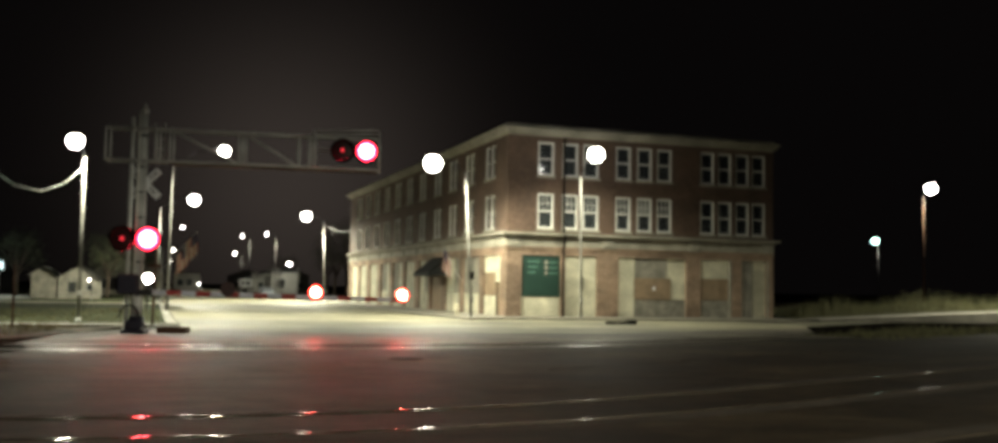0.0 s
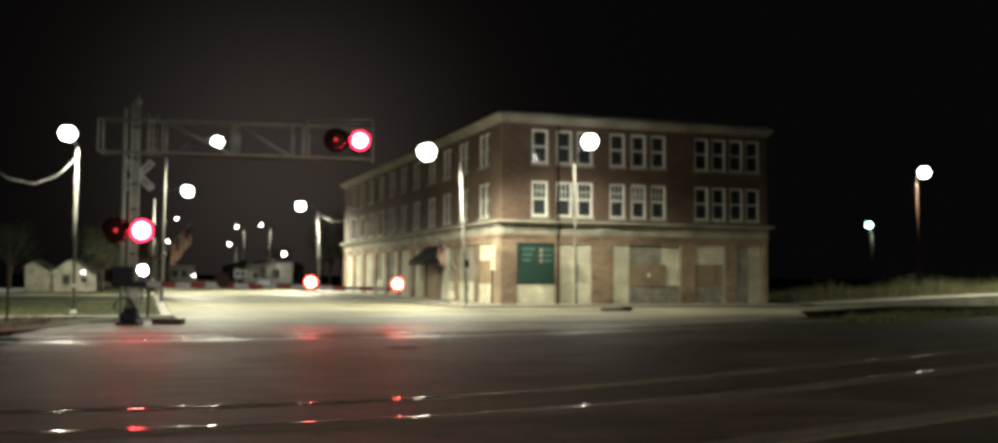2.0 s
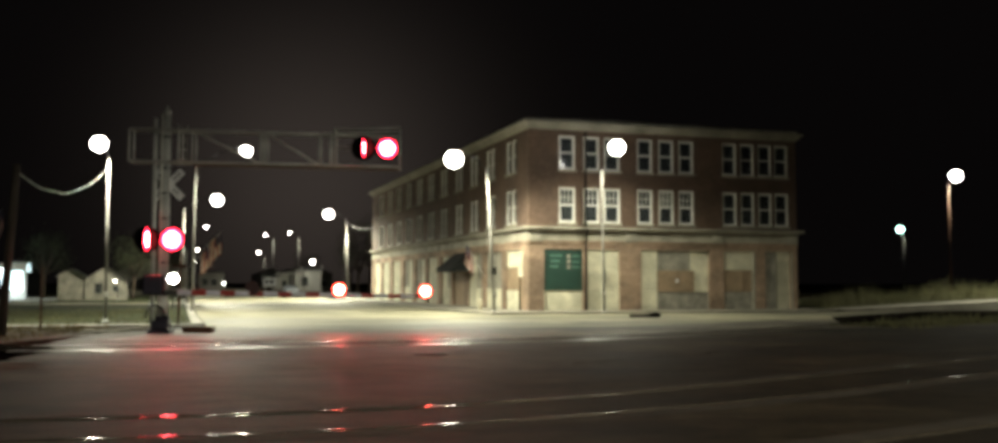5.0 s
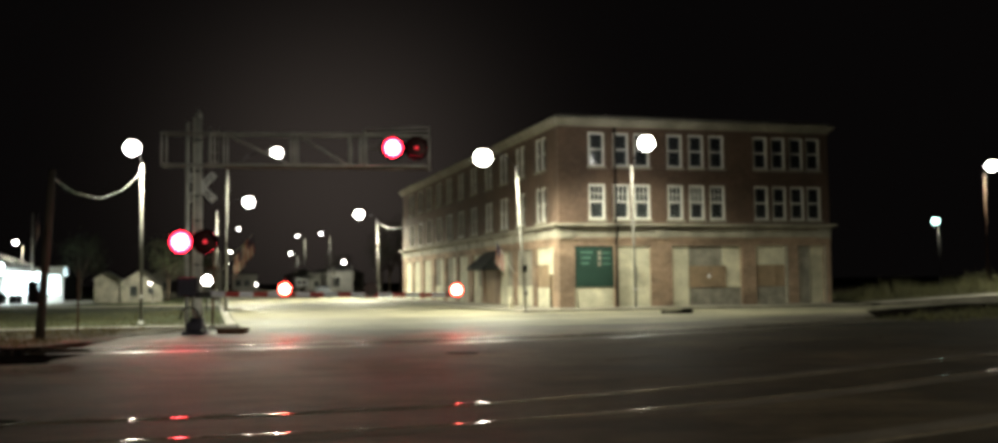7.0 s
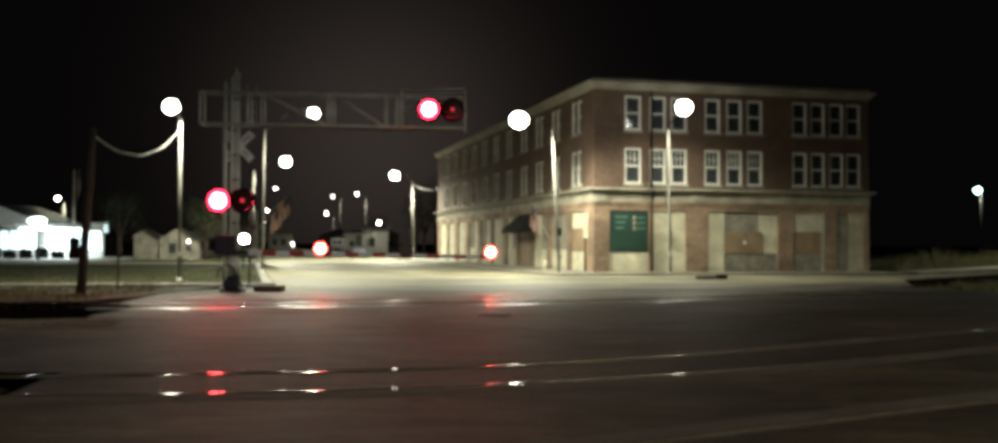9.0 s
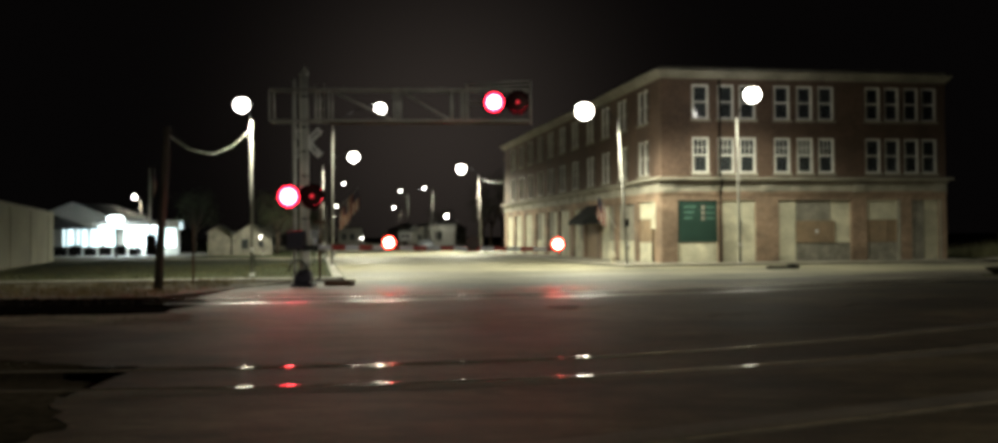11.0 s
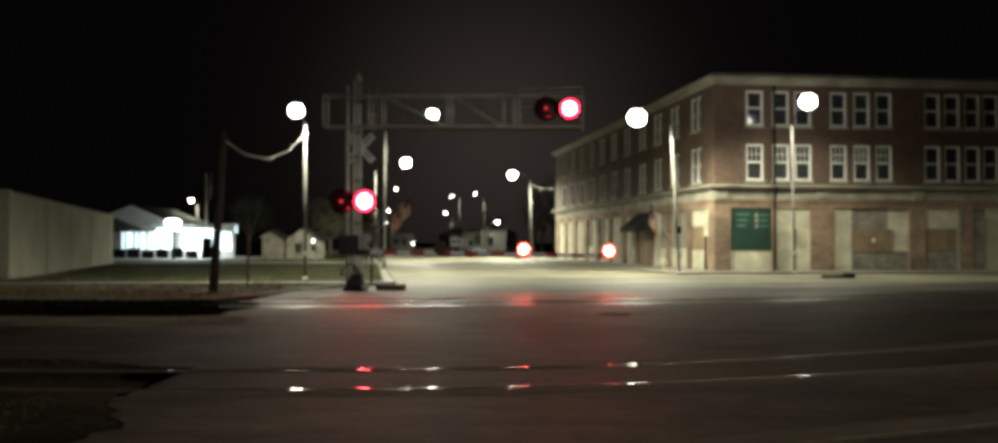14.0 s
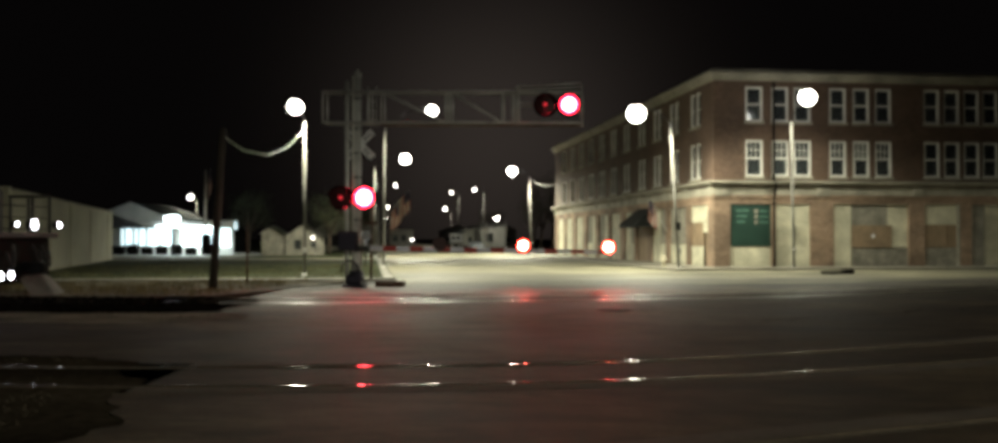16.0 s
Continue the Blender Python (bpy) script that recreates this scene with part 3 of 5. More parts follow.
def build_block():
    b = thing("brick_block", Matrix.Translation(CORNER) @ pose(0, 0, -0.35, 0, 0, TURN),
              "three-storey dark brick corner block with boarded shopfronts", "building")
    zo = 0.35
    # long side is built along local x of its own, then turned so that it faces the main street
    side = pose(0, 0, 0, 0, 0, -90) @ Matrix.Translation((-LONG, 0, 0))

    def long_x(v, w):
        return LONG - v - w

    # upper walls
    holes = [(x, x + w, z0 + zo, z1 + zo) for x, w in RIGHT_WINDOWS for z0, z1 in (W2, W3)]
    part("wall", wall_bm(0, WIDE, 5.25, 11.0, holes, 0.4), "brick", b, "dark brick upper wall")
    left = [(v + d, 0.86) for v in (2.3, 6.6, 10.5, 14.5, 18.9, 23.1, 27.3, 31.5, 35.7, 39.9, 44.1) for d in (0.0, 1.06)]
    holes = [(long_x(a, w), long_x(a, w) + w, z0 + zo, z1 + zo) for a, w in left for z0, z1 in (W2, W3)]
    bm = wall_bm(0.0, LONG - 0.4, 5.25, 11.0, holes, 0.4)
    bm.transform(side)
    part("wall", bm, "brick", b, "dark brick upper wall")
    for k, (x, w) in enumerate(RIGHT_WINDOWS):
        sash_window(b, x, w, W2[0] + zo, W2[1] + zo, k < 6, k == 4)
        sash_window(b, x, w, W3[0] + zo, W3[1] + zo, False)
    for k, (a, w) in enumerate(left):
        for z0, z1 in (W2, W3):
            sash_window(b, long_x(a, w), w, z0 + zo, z1 + zo, False, False, 0.1, side)
    # back walls and roof
    bm = bm_new()
    box(bm, WIDE - 0.4, WIDE, 0.4, LONG, 0, 11.0)
    box(bm, 0.4, WIDE - 0.4, LONG - 0.4, LONG, 0, 11.0)
    part("wall", bm, "brick", b)
    bm = bm_new()
    box(bm, 0.4, WIDE - 0.4, 0.4, LONG - 0.4, 10.7, 10.9)
    part("roof", bm, "roof", b)
    bm = bm_new()
    box(bm, 0.41, WIDE - 0.41, 0.41, LONG - 0.41, 4.9, 5.1)
    box(bm, 0.41, WIDE - 0.41, 0.41, LONG - 0.41, 7.95, 8.1)
    part("floor_slab", bm, "roof", b)

    # shopfront level: piers, boards and lintel
    bays = ((0.97, 3.41), (3.71, 5.76), (7.2, 11.82), (12.82, 15.0), (15.75, 17.6))
    part("wall", wall_bm(0, WIDE, 0, 4.25, [(p, q, 0.12, 3.95) for p, q in bays], 0.45), "pinkbrick", b, "rose-brown brick shopfront piers")
    lbays = [(1.1, 4.4), (5.2, 8.8), (9.6, 13.0), (14.0, 17.2), (17.8, 20.6), (22.0, 25.2), (26.2, 29.6), (31.0, 34.4), (36.0, 39.4), (41.0, 44.3), (45.6, 48.8)]
    bm = wall_bm(0.0, LONG - 0.45, 0, 4.25, [(LONG - q, LONG - p, 0.12, 3.95) for p, q in lbays], 0.45)
    bm.transform(side)
    part("wall", bm, "pinkbrick", b, "rose-brown brick shopfront piers")

    def board(x0, x1, z0, z1, m, y=0.16, lab="", t=None):
        bm = box(bm_new(), x0 + 0.006, x1 - 0.006, y, y + 0.04, z0 + 0.006, z1 - 0.006, 0.004)
        if t:
            bm.transform(t)
        return part("board", bm, m, b, lab)

    board(0.97, 3.41, 1.5, 3.95, "green", 0.06, "dark green notice board")
    for k in range(3):
        w = 0.75 - 0.12 * k
        part("lettering", box(bm_new(), 1.35, 1.35 + w, 0.045, 0.059, 3.5 - 0.32 * k, 3.62 - 0.32 * k), "chalk", b, "unreadable faint line of lettering")
        part("lettering", box(bm_new(), 2.42, 2.62, 0.045, 0.059, 3.42 - 0.32 * k, 3.64 - 0.32 * k), "boardgrey", b, "small pale square")
        part("lettering", box(bm_new(), 2.72, 3.25, 0.045, 0.059, 3.48 - 0.32 * k, 3.58 - 0.32 * k), "chalk", b, "unreadable faint line of lettering")
    board(0.97, 3.41, 0.12, 1.5, "boardcream", 0.1, "cream painted board")
    for x0, x1 in ((3.71, 4.75), (4.75, 5.76)):
        board(x0, x1, 1.5, 3.95, "boardcream", 0.12, "cream painted board")
        board(x0, x1, 0.12, 1.5, "boardcream", 0.11, "cream painted board")
    board(7.2, 8.3, 1.62, 3.95, "boardcream", 0.12, "cream painted board")
    board(7.2, 8.3, 0.12, 1.62, "boardcream", 0.11, "cream painted board")
    board(8.3, 10.55, 2.7, 3.95, "boardgrey", 0.17, "weathered grey board")
    board(8.3, 10.80, 1.42, 2.72, "boardbrown", 0.11, "raw brown plywood sheet")
    board(8.3, 11.82, 0.12, 1.42, "boardgrey", 0.17, "weathered grey board")
    board(10.55, 11.82, 1.42, 3.95, "boardcream", 0.2, "cream painted board")
    part("sticker", box(bm_new(), 9.55, 9.72, 0.09, 0.107, 1.98, 2.2), "signwhite", b, "small white notice")
    board(12.82, 14.85, 2.75, 3.95, "boardcream", 0.14, "cream painted board")
    board(12.82, 14.2, 1.42, 2.75, "boardbrown", 0.1, "raw brown plywood sheet")
    board(14.2, 14.85, 1.42, 2.75, "boardbrown", 0.14, "raw brown plywood sheet")
    board(12.82, 14.85, 0.12, 1.42, "boardgrey", 0.13, "weathered grey board")
    bm = box(bm_new(), 14.85, 14.99, -0.03, 0.1, 0.12, 3.95, 0.01)
    part("jamb", bm, "stone", b)
    board(15.75, 16.65, 0.12, 3.95, "boardgrey", 0.14, "weathered grey board")
    board(16.65, 17.6, 0.12, 3.95, "boardcream", 0.2, "cream painted board")
    bm = box(bm_new(), 17.6, 17.72, -0.03, 0.1, 0.12, 3.95, 0.01)
    part("jamb", bm, "stone", b)
    rnd = random.Random(5)
    for k, (p, q) in enumerate(lbays):
        x0, x1 = LONG - q, LONG - p
        if k == 0:
            board(x0, x1 - 1.1, 2.9, 3.95, "boardcream", 0.12, "cream painted board", side)
            board(x0, x1 - 1.1, 1.5, 2.9, "boardbrown", 0.14, "raw brown plywood sheet", side)
            board(x0, x1 - 1.1, 0.12, 1.5, "boardcream", 0.1, "cream painted board", side)
            board(x1 - 1.1, x1, 2.3, 3.95, "boardcream", 0.1, "cream painted board", side)
            board(x1 - 1.1, x1 - 0.3, 0.12, 2.3, "boardbrown", 0.26, "tan boarded door", side)
            board(x1 - 0.3, x1, 0.12, 2.3, "machine", 0.3, "dark door edge", side)
            continue
        if k == 3:
            board(x0, x1, 0.12, 3.95, "boardbrown", 0.16, "tan boarded doorway", side)
            continue
        n = 2
        for j in range(n):
            a, c = x0 + (x1 - x0) * j / n, x0 + (x1 - x0) * (j + 1) / n
            lo = "boardcream"
            board(a, c, 1.6, 3.95, ("boardgrey" if k == 1 else lo) if rnd.random() < 0.85 else "boardgrey", 0.14 + 0.04 * j, "", side)
            board(a, c, 0.12, 1.6, lo, 0.12 + 0.04 * j, "", side)
    # stone string course, frieze and roof cornice
    # the rust-coloured strip under the belt cornice paints its overhang's shadow
    for name, z0, z1, out, m in (("lintel_band", 4.25, 4.45, 0.06, "pinkbrick"), ("frieze", 4.45, 4.92, 0.05, "stone"), ("belt_shadow_line", 4.92, 4.98, 0.10, "rust"),
                                 ("belt_cornice", 4.98, 5.12, 0.16, "stone"), ("belt_cornice", 5.12, 5.25, 0.44, "stone"),
                                 ("parapet", 11.0, 11.12, 0.10, "stone"), ("cornice", 11.12, 11.3, 0.28, "stone"), ("cornice", 11.3, 11.44, 0.46, "stone"),
                                 ("parapet", 11.44, 11.66, 0.10, "stone")):
        bm = bm_new()
        box(bm, -out, WIDE + out * 0.6, -out, 0.4, z0, z1, 0.012)
        part(name, bm, m, b)
        bm = bm_new()
        box(bm, -out, 0.4, 0.4, LONG + out * 0.6, z0, z1, 0.012)
        part(name, bm, m, b)
    for x in (0.45, 6.48, 12.32, 17.6):
        bm = bm_new()
        box(bm, x - 0.42, x + 0.42, -0.12, -0.052, 4.40, 4.95, 0.02)
        box(bm, x - 0.30, x + 0.30, -0.16, -0.121, 4.52, 4.85, 0.02)
        part("pilaster_cap", bm, "stone", b, "carved stone cap")
    for p in (0.5, 4.8, 9.2, 13.5, 17.5, 21.3, 25.7, 30.3, 35.2, 40.2, 45.0, 49.3):
        bm = box(bm_new(), LONG - p - 0.33, LONG - p + 0.33, -0.12, -0.052, 4.40, 4.95, 0.02)
        bm.transform(side)
        part("pilaster_cap", bm, "stone", b, "carved stone cap")
    for x in range(29):
        xx = 0.3 + x * 0.62
        part("dentil", box(bm_new(), xx, xx + 0.2, -0.24, -0.11, 11.01, 11.115), "stone", b)
    # rain pipe
    bm = bm_new()
    rod(bm, (3.56, -0.08, 0.05), (3.56, -0.08, 4.2), 0.06, None, 10)
    rod(bm, (3.56, -0.08, 4.2), (3.56, -0.36, 5.0), 0.06, None, 10)
    rod(bm, (3.56, -0.36, 5.0), (3.56, -0.36, 5.3), 0.06, None, 10)
    rod(bm, (3.56, -0.1, 5.3), (3.56, -0.1, 11.0), 0.06, None, 10)
    part("rain_pipe", bm, "machine", b, "dark rain pipe")
    # conduit box near the lamp
    part("meter_box", box(bm_new(), 4.72, 4.84, -0.05, 0.1, 1.85, 2.75, 0.01), "black", b)


build_block()


def build_awning():
    t = thing("awning", Matrix.Translation(CORNER) @ pose(0, 0, -0.35, 0, 0, TURN), "black canvas awning over a boarded shop door", "awning")
    bm = bm_new()
    y0, y1, zt, zb, zv, out = 11.9, 16.3, 4.1, 2.95, 2.72, 1.5
    v = [bm.verts.new(p) for p in ((-0.05, y0, zt), (-0.05, y1, zt), (-out, y1, zb), (-out, y0, zb), (-out, y0, zv), (-out, y1, zv), (-0.05, y0, zv), (-0.05, y1, zv))]
    for f in ((0, 3, 2, 1), (3, 4, 5, 2), (0, 6, 4, 3), (1, 2, 5, 7)):
        bm.faces.new([v[i] for i in f])
    bmesh.ops.solidify(bm, geom=bm.faces[:], thickness=0.02)
    part("canvas", bm, "awning", t)
    bm = bm_new()
    for y in (y0 + 0.03, (y0 + y1) / 2, y1 - 0.03):
        rod(bm, (-0.02, y, zt - 0.06), (-out + 0.03, y, zb - 0.06), 0.02, None, 6)
    part("awning_frame", bm, "zinc", t)


def flag(m, w, h, label, pole_len=2.2, tilt=35, us=True):
    """A limp striped flag on a slanting staff."""
    t = thing("flag", m, label, "flag", "flags on the street")
    bm = bm_new()
    d = Vector((math.sin(radians(tilt)), 0, math.cos(radians(tilt))))
    rod(bm, (0, 0, 0), d * pole_len, 0.022, 0.016, 8)
    ball(bm, d * pole_len, 0.04, seg=8)
    part("staff", bm, "zinc", t)
    bm = bm_new()
    cols, rows = 8, 13
    g = []
    for j in range(rows + 1):
        r = []
        for i in range(cols + 1):
            s, q = i / cols, j / rows
            p = d * (pole_len * (1 - 0.42 * s)) + Vector((0.12 * q * math.sin(5 * s + 1), 0.10 * math.sin(7 * s + 3 * q), -h * q * (0.75 + 0.25 * s)))
            r.append(bm.verts.new(p))
        g.append(r)
    for j in range(rows):
        for i in range(cols):
            f = bm.faces.new((g[j][i], g[j][i + 1], g[j + 1][i + 1], g[j + 1][i]))
            f.material_index = 2 if (us and j < 6 and i < 4) else (i + 0) % 2
            f.smooth = True
    bmesh.ops.solidify(bm, geom=bm.faces[:], thickness=0.008)
    part("cloth", bm, ["flagred", "flagwhite", "flagblue"], t, "striped hanging cloth")
    return t


def build_hydrant(p):
    t = thing("fire_hydrant", pose(p.x, p.y, level(p.y) + 0.13), "small pale fire hydrant on the pavement", "hydrant")
    bm = bm_new()
    rod(bm, (0, 0, 0), (0, 0, 0.08), 0.17, None, 12)
    rod(bm, (0, 0, 0.08), (0, 0, 0.55), 0.11, 0.10, 12)
    part("barrel", bm, "hydrant", t)
    part("bonnet", ball(bm_new(), (0, 0, 0.56), 0.13, (1, 1, 0.8), 12), "hydrant", t)
    bm = bm_new()
    rod(bm, (-0.2, 0, 0.4), (0.2, 0, 0.4), 0.055, None, 10)
    rod(bm, (0, 0, 0.4), (0, -0.19, 0.4), 0.07, None, 10)
    part("outlet", bm, "hydrant", t)


build_awning()
flag(Matrix.Translation(town(-0.15, 8.7, 2.1)) @ pose(0, 0, 0, 0, 0, TURN + 180), 1.0, 1.6, "striped flag on a slanting staff over the pavement", 2.4, 30)
build_hydrant(town(-2.5, 1.5))


# ---------------------------------------------------------------- crossing signal
HALF = 0.542
FIRST = 0.145
MAST = Vector((-8.1, 33.0, 0.0))
FACE = math.degrees(math.atan2(8.1, 33.0))
LENSES = []


def lamp_head(parent, x, y, z, phase, r=0.31, plate=0.40, hood=True):
    """A round signal head: black target plate, hood and a lens disc, lit on one face and dull on the other, that turns over."""
    bm = bm_new()
    rod(bm, (x, y + 0.06, z), (x, y + 0.09, z), plate, None, 28)
    rod(bm, (x, y + 0.09, z), (x, y + 0.30, z), r * 0.95, r * 0.6, 20)
    head = part("lamp_head", bm, "socket", parent, "round black signal head")
    # ring added to hold in light from the lens face turned inward
    bm = rod(bm_new(), (x, y + 0.062, z), (x, y - 0.012, z), r + 0.012, None, 28, caps=False)
    bmesh.ops.solidify(bm, geom=bm.faces[:], thickness=-0.012)
    part("lens_light_stop", bm, "socket", head)
    if hood:
        bm = bm_new()
        n = 14
        rows = []
        for yy in (y + 0.05, y - 0.22):
            rows.append([bm.verts.new((x + (r + 0.04) * math.cos(a), yy, z + (r + 0.04) * math.sin(a))) for a in [math.pi * k / n for k in range(n + 1)]])
        for i in range(n):
            bm.faces.new((rows[0][i], rows[0][i + 1], rows[1][i + 1], rows[1][i]))
        bmesh.ops.solidify(bm, geom=bm.faces[:], thickness=0.006)
        part("hood", bm, "socket", head)
    bm = bm_new()
    # lens core, then an outer ring that imitates the red glare halo
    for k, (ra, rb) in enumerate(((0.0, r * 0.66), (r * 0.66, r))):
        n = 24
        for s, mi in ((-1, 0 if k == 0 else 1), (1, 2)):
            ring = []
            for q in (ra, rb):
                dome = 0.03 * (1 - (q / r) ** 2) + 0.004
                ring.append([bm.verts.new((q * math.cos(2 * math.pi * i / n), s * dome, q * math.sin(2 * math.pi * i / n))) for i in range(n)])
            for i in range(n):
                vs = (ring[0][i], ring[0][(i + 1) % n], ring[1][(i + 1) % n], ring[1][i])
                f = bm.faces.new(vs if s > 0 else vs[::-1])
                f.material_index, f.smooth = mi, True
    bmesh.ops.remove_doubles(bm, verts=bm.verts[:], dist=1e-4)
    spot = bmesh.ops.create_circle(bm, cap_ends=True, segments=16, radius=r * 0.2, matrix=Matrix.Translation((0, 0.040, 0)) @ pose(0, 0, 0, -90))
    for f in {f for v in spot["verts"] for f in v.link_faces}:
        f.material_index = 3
    lens = part("lens", bm, ["redlit", "redhalo", "reddim", "redfade"], head, "round red signal lens")
    lens.location = (x, y, z)
    LENSES.append((lens, Vector((x, y, z)), phase, -2.2, -1.6))
    return head


def build_signal():
    t = thing("crossing_signal", Matrix.Translation(MAST), "railway crossing signal mast with cantilever, crossbuck and flashing red lights", "crossing signal")
    bm = bm_new()
    rod(bm, (0.12, 0, 0), (0.12, 0, 6.95), 0.135, 0.115, 16)
    part("mast", bm, "zinc", t, "galvanised main mast")
    bm = bm_new()
    rod(bm, (-0.26, 0.12, 0.3), (-0.26, 0.12, 6.85), 0.07, None, 12)
    part("mast", bm, "zinc", t, "thin second mast pipe")
    # white paint on this conduit stands in for its bright reflection
    bm = bm_new()
    rod(bm, (0.02, -0.2, 0.9), (0.02, -0.2, 6.95), 0.035, None, 10)
    part("conduit", bm, "frame", t, "conduit pipe whitened for its shine")
    part("mast_cap", ball(bm_new(), (0.12, 0, 7.02), 0.14, seg=12), "zinc", t)
    bm = bm_new()
    box(bm, -0.30, 0.40, -0.36, 0.36, 0, 0.12, 0.03)
    rod(bm, (0.10, -0.02, 0.14), (0.10, -0.02, 0.55), 0.27, 0.22, 16)
    box(bm, -0.20, 0.34, -0.34, 0.1, 0.12, 0.42, 0.05)
    part("mast_foot", bm, "navy", t, "dark cast foot")
    for x in (-0.24, 0.34):
        for y in (-0.3, 0.3):
            part("anchor_bolt", rod(bm_new(), (x, y, 0.12), (x, y, 0.2), 0.03, None, 8), "zinc", t)
    part("pedestal", rod(bm_new(), (0.08, -0.03, 0.45), (0.08, -0.03, 1.3), 0.17, 0.15, 18), "zinc", t, "scuffed pale pedestal drum")
    for z in (0.42, 1.18):
        part("pedestal_band", rod(bm_new(), (0.08, -0.03, z), (0.08, -0.03, z + 0.13), 0.185, None, 18), "black", t, "black clamp band")
    bm = bm_new()
    for k in range(9):
        a0, a1 = math.pi * k / 8, math.pi * (k + 1) / 8
        if k < 8:
            rod(bm, (-0.05 + 0.3 * math.cos(a0), -0.34, 0.5 + 0.4 * math.sin(a0)), (-0.05 + 0.3 * math.cos(a1), -0.34, 0.5 + 0.4 * math.sin(a1)), 0.03, None, 6)
    part("hose", bm, "black", t, "black cable loop")
    part("conduit", rod(bm_new(), (0.22, -0.17, 1.3), (0.22, -0.17, 5.4), 0.03, None, 10), "zinc", t, "thin grey conduit pipe")
    for z in (2.2, 3.6, 4.4, 5.2, 6.2):
        part("clamp", rod(bm_new(), (0.12, 0, z), (0.12, 0, z + 0.06), 0.15, None, 16), "black", t)
    bm = box(bm_new(), -0.44, 0.16, -0.42, 0.1, 1.22, 1.84, 0.04)
    part("gate_mechanism", bm, "navy", t, "dark blue gate mechanism box")
    bm = box(bm_new(), -0.72, -0.44, -0.2, 0.1, 1.35, 1.74, 0.03)
    part("counterweight", bm, "black", t)
    # crossbuck
    for a in (45, -45):
        bm = box(bm_new(), -0.61, 0.61, -0.012, 0.012, -0.115, 0.115, 0.004)
        bm.transform(pose(0.13, 0.30 - (0.03 if a > 0 else 0), 4.74, 0, -a, 0))
        blade = part("crossbuck_blade", bm, "signwhite", t, "white crossbuck blade")
        for s in (-1, 1):
            for k in range(4 if a > 0 else 3):
                xx = s * (0.24 + 0.085 * k)
                bm = box(bm_new(), xx - 0.02, xx + 0.02, -0.018, -0.0125, -0.06, 0.06)
                bm.transform(pose(0.13, 0.30 - (0.03 if a > 0 else 0), 4.74, 0, -a, 0))
                part("letter_bar", bm, "black", blade)
    # flashing pair on the mast
    bm = bm_new()
    rod(bm, (-0.4, -0.05, 2.95), (0.46, -0.05, 2.95), 0.045, None, 10)
    part("crossarm", bm, "black", t)
    lamp_head(t, -0.36, -0.30, 2.95, 0, 0.34, 0.40)
    lamp_head(t, 0.42, -0.34, 2.95, 1, 0.34, 0.40)
    # bell
    bm = bm_new()
    rod(bm, (0.12, 0, 6.9), (0.12, 0, 7.25), 0.05, None, 8)
    part("bell_stem", bm, "zinc", t)
    # cantilever truss
    z0, z1, y0, y1 = 5.42, 6.44, -0.28, 0.28
    xl, xr = -0.95, 7.45

    def yy(x):
        return 0.115 * x

    bm = bm_new()
    for y in (y0, y1):
        for z in (z0, z1):
            rod(bm, (xl, y + yy(xl), z), (xr, y + yy(xr), z), 0.033, None, 8)
    part("truss_chord", bm, "zinc", t, "galvanised truss chords")
    for x in (xl, 0.55, 0.95, 3.05, 3.2, 4.9, 5.25):
        bm = bm_new()
        for y in (y0, y1):
            rod(bm, (x, y + yy(x), z0), (x, y + yy(x), z1), 0.03, None, 8)
        rod(bm, (x, y0 + yy(x), z0), (x, y1 + yy(x), z0), 0.03, None, 6)
        rod(bm, (x, y0 + yy(x), z1), (x, y1 + yy(x), z1), 0.03, None, 6)
        part("truss_post", bm, "zinc", t)
    for xa, xb, up in ((0.95, 3.05, 0), (3.2, 4.9, 0)):
        for y in (y0, y1):
            bm = rod(bm_new(), (xa, y + yy(xa), z1), (xb, y + yy(xb), z0), 0.028, None, 8)
            part("truss_brace", bm, "zinc", t)
    bm = bm_new()
    box(bm, 0.95, xr, 0.18, 0.75, z0 - 0.08, z0 - 0.045)
    for v in bm.verts:
        v.co.y += yy(v.co.x) - 0.45
    part("catwalk", bm, "rust", t, "catwalk grating")
    hx0, hx1 = 5.4, 7.5
    for y in (y0 - 0.15, y1 + 0.15):
        part("cage_rail", rod(bm_new(), (hx0, y + yy(hx0), z1 + 0.16), (hx1, y + yy(hx1), z1 + 0.26), 0.028, None, 8), "zinc", t)
        part("cage_rail", rod(bm_new(), (hx0, y + yy(hx0), z0 + 0.62), (hx1, y + yy(hx1), z0 + 0.62), 0.02, None, 8), "zinc", t)
        for x in (hx0, hx1):
            part("cage_post", rod(bm_new(), (x, y + yy(x), z0 - 0.05), (x, y + yy(x), z1 + (0.16 if x == hx0 else 0.26)), 0.028, None, 8), "zinc", t)
    for x in (hx0, hx1):
        for z in (z0 - 0.04, z1 + (0.16 if x == hx0 else 0.26)):
            part("cage_rail", rod(bm_new(), (x, y0 - 0.15 + yy(x), z), (x, y1 + 0.15 + yy(x), z), 0.028, None, 8), "zinc", t)
    lamp_head(t, 6.33, 0.10, 5.97, 0)
    lamp_head(t, 7.10, 0.18, 5.97, 1)
    # small ladder
    bm = bm_new()
    for x in (0.42, 0.72):
        rod(bm, (x, 0.2, 5.4), (x, 0.2, 6.7), 0.02, None, 6)
    for k in range(4):
        rod(bm, (0.42, 0.2, 5.55 + 0.3 * k), (0.72, 0.2, 5.55 + 0.3 * k), 0.015, None, 6)
    part("ladder", bm, "zinc", t)


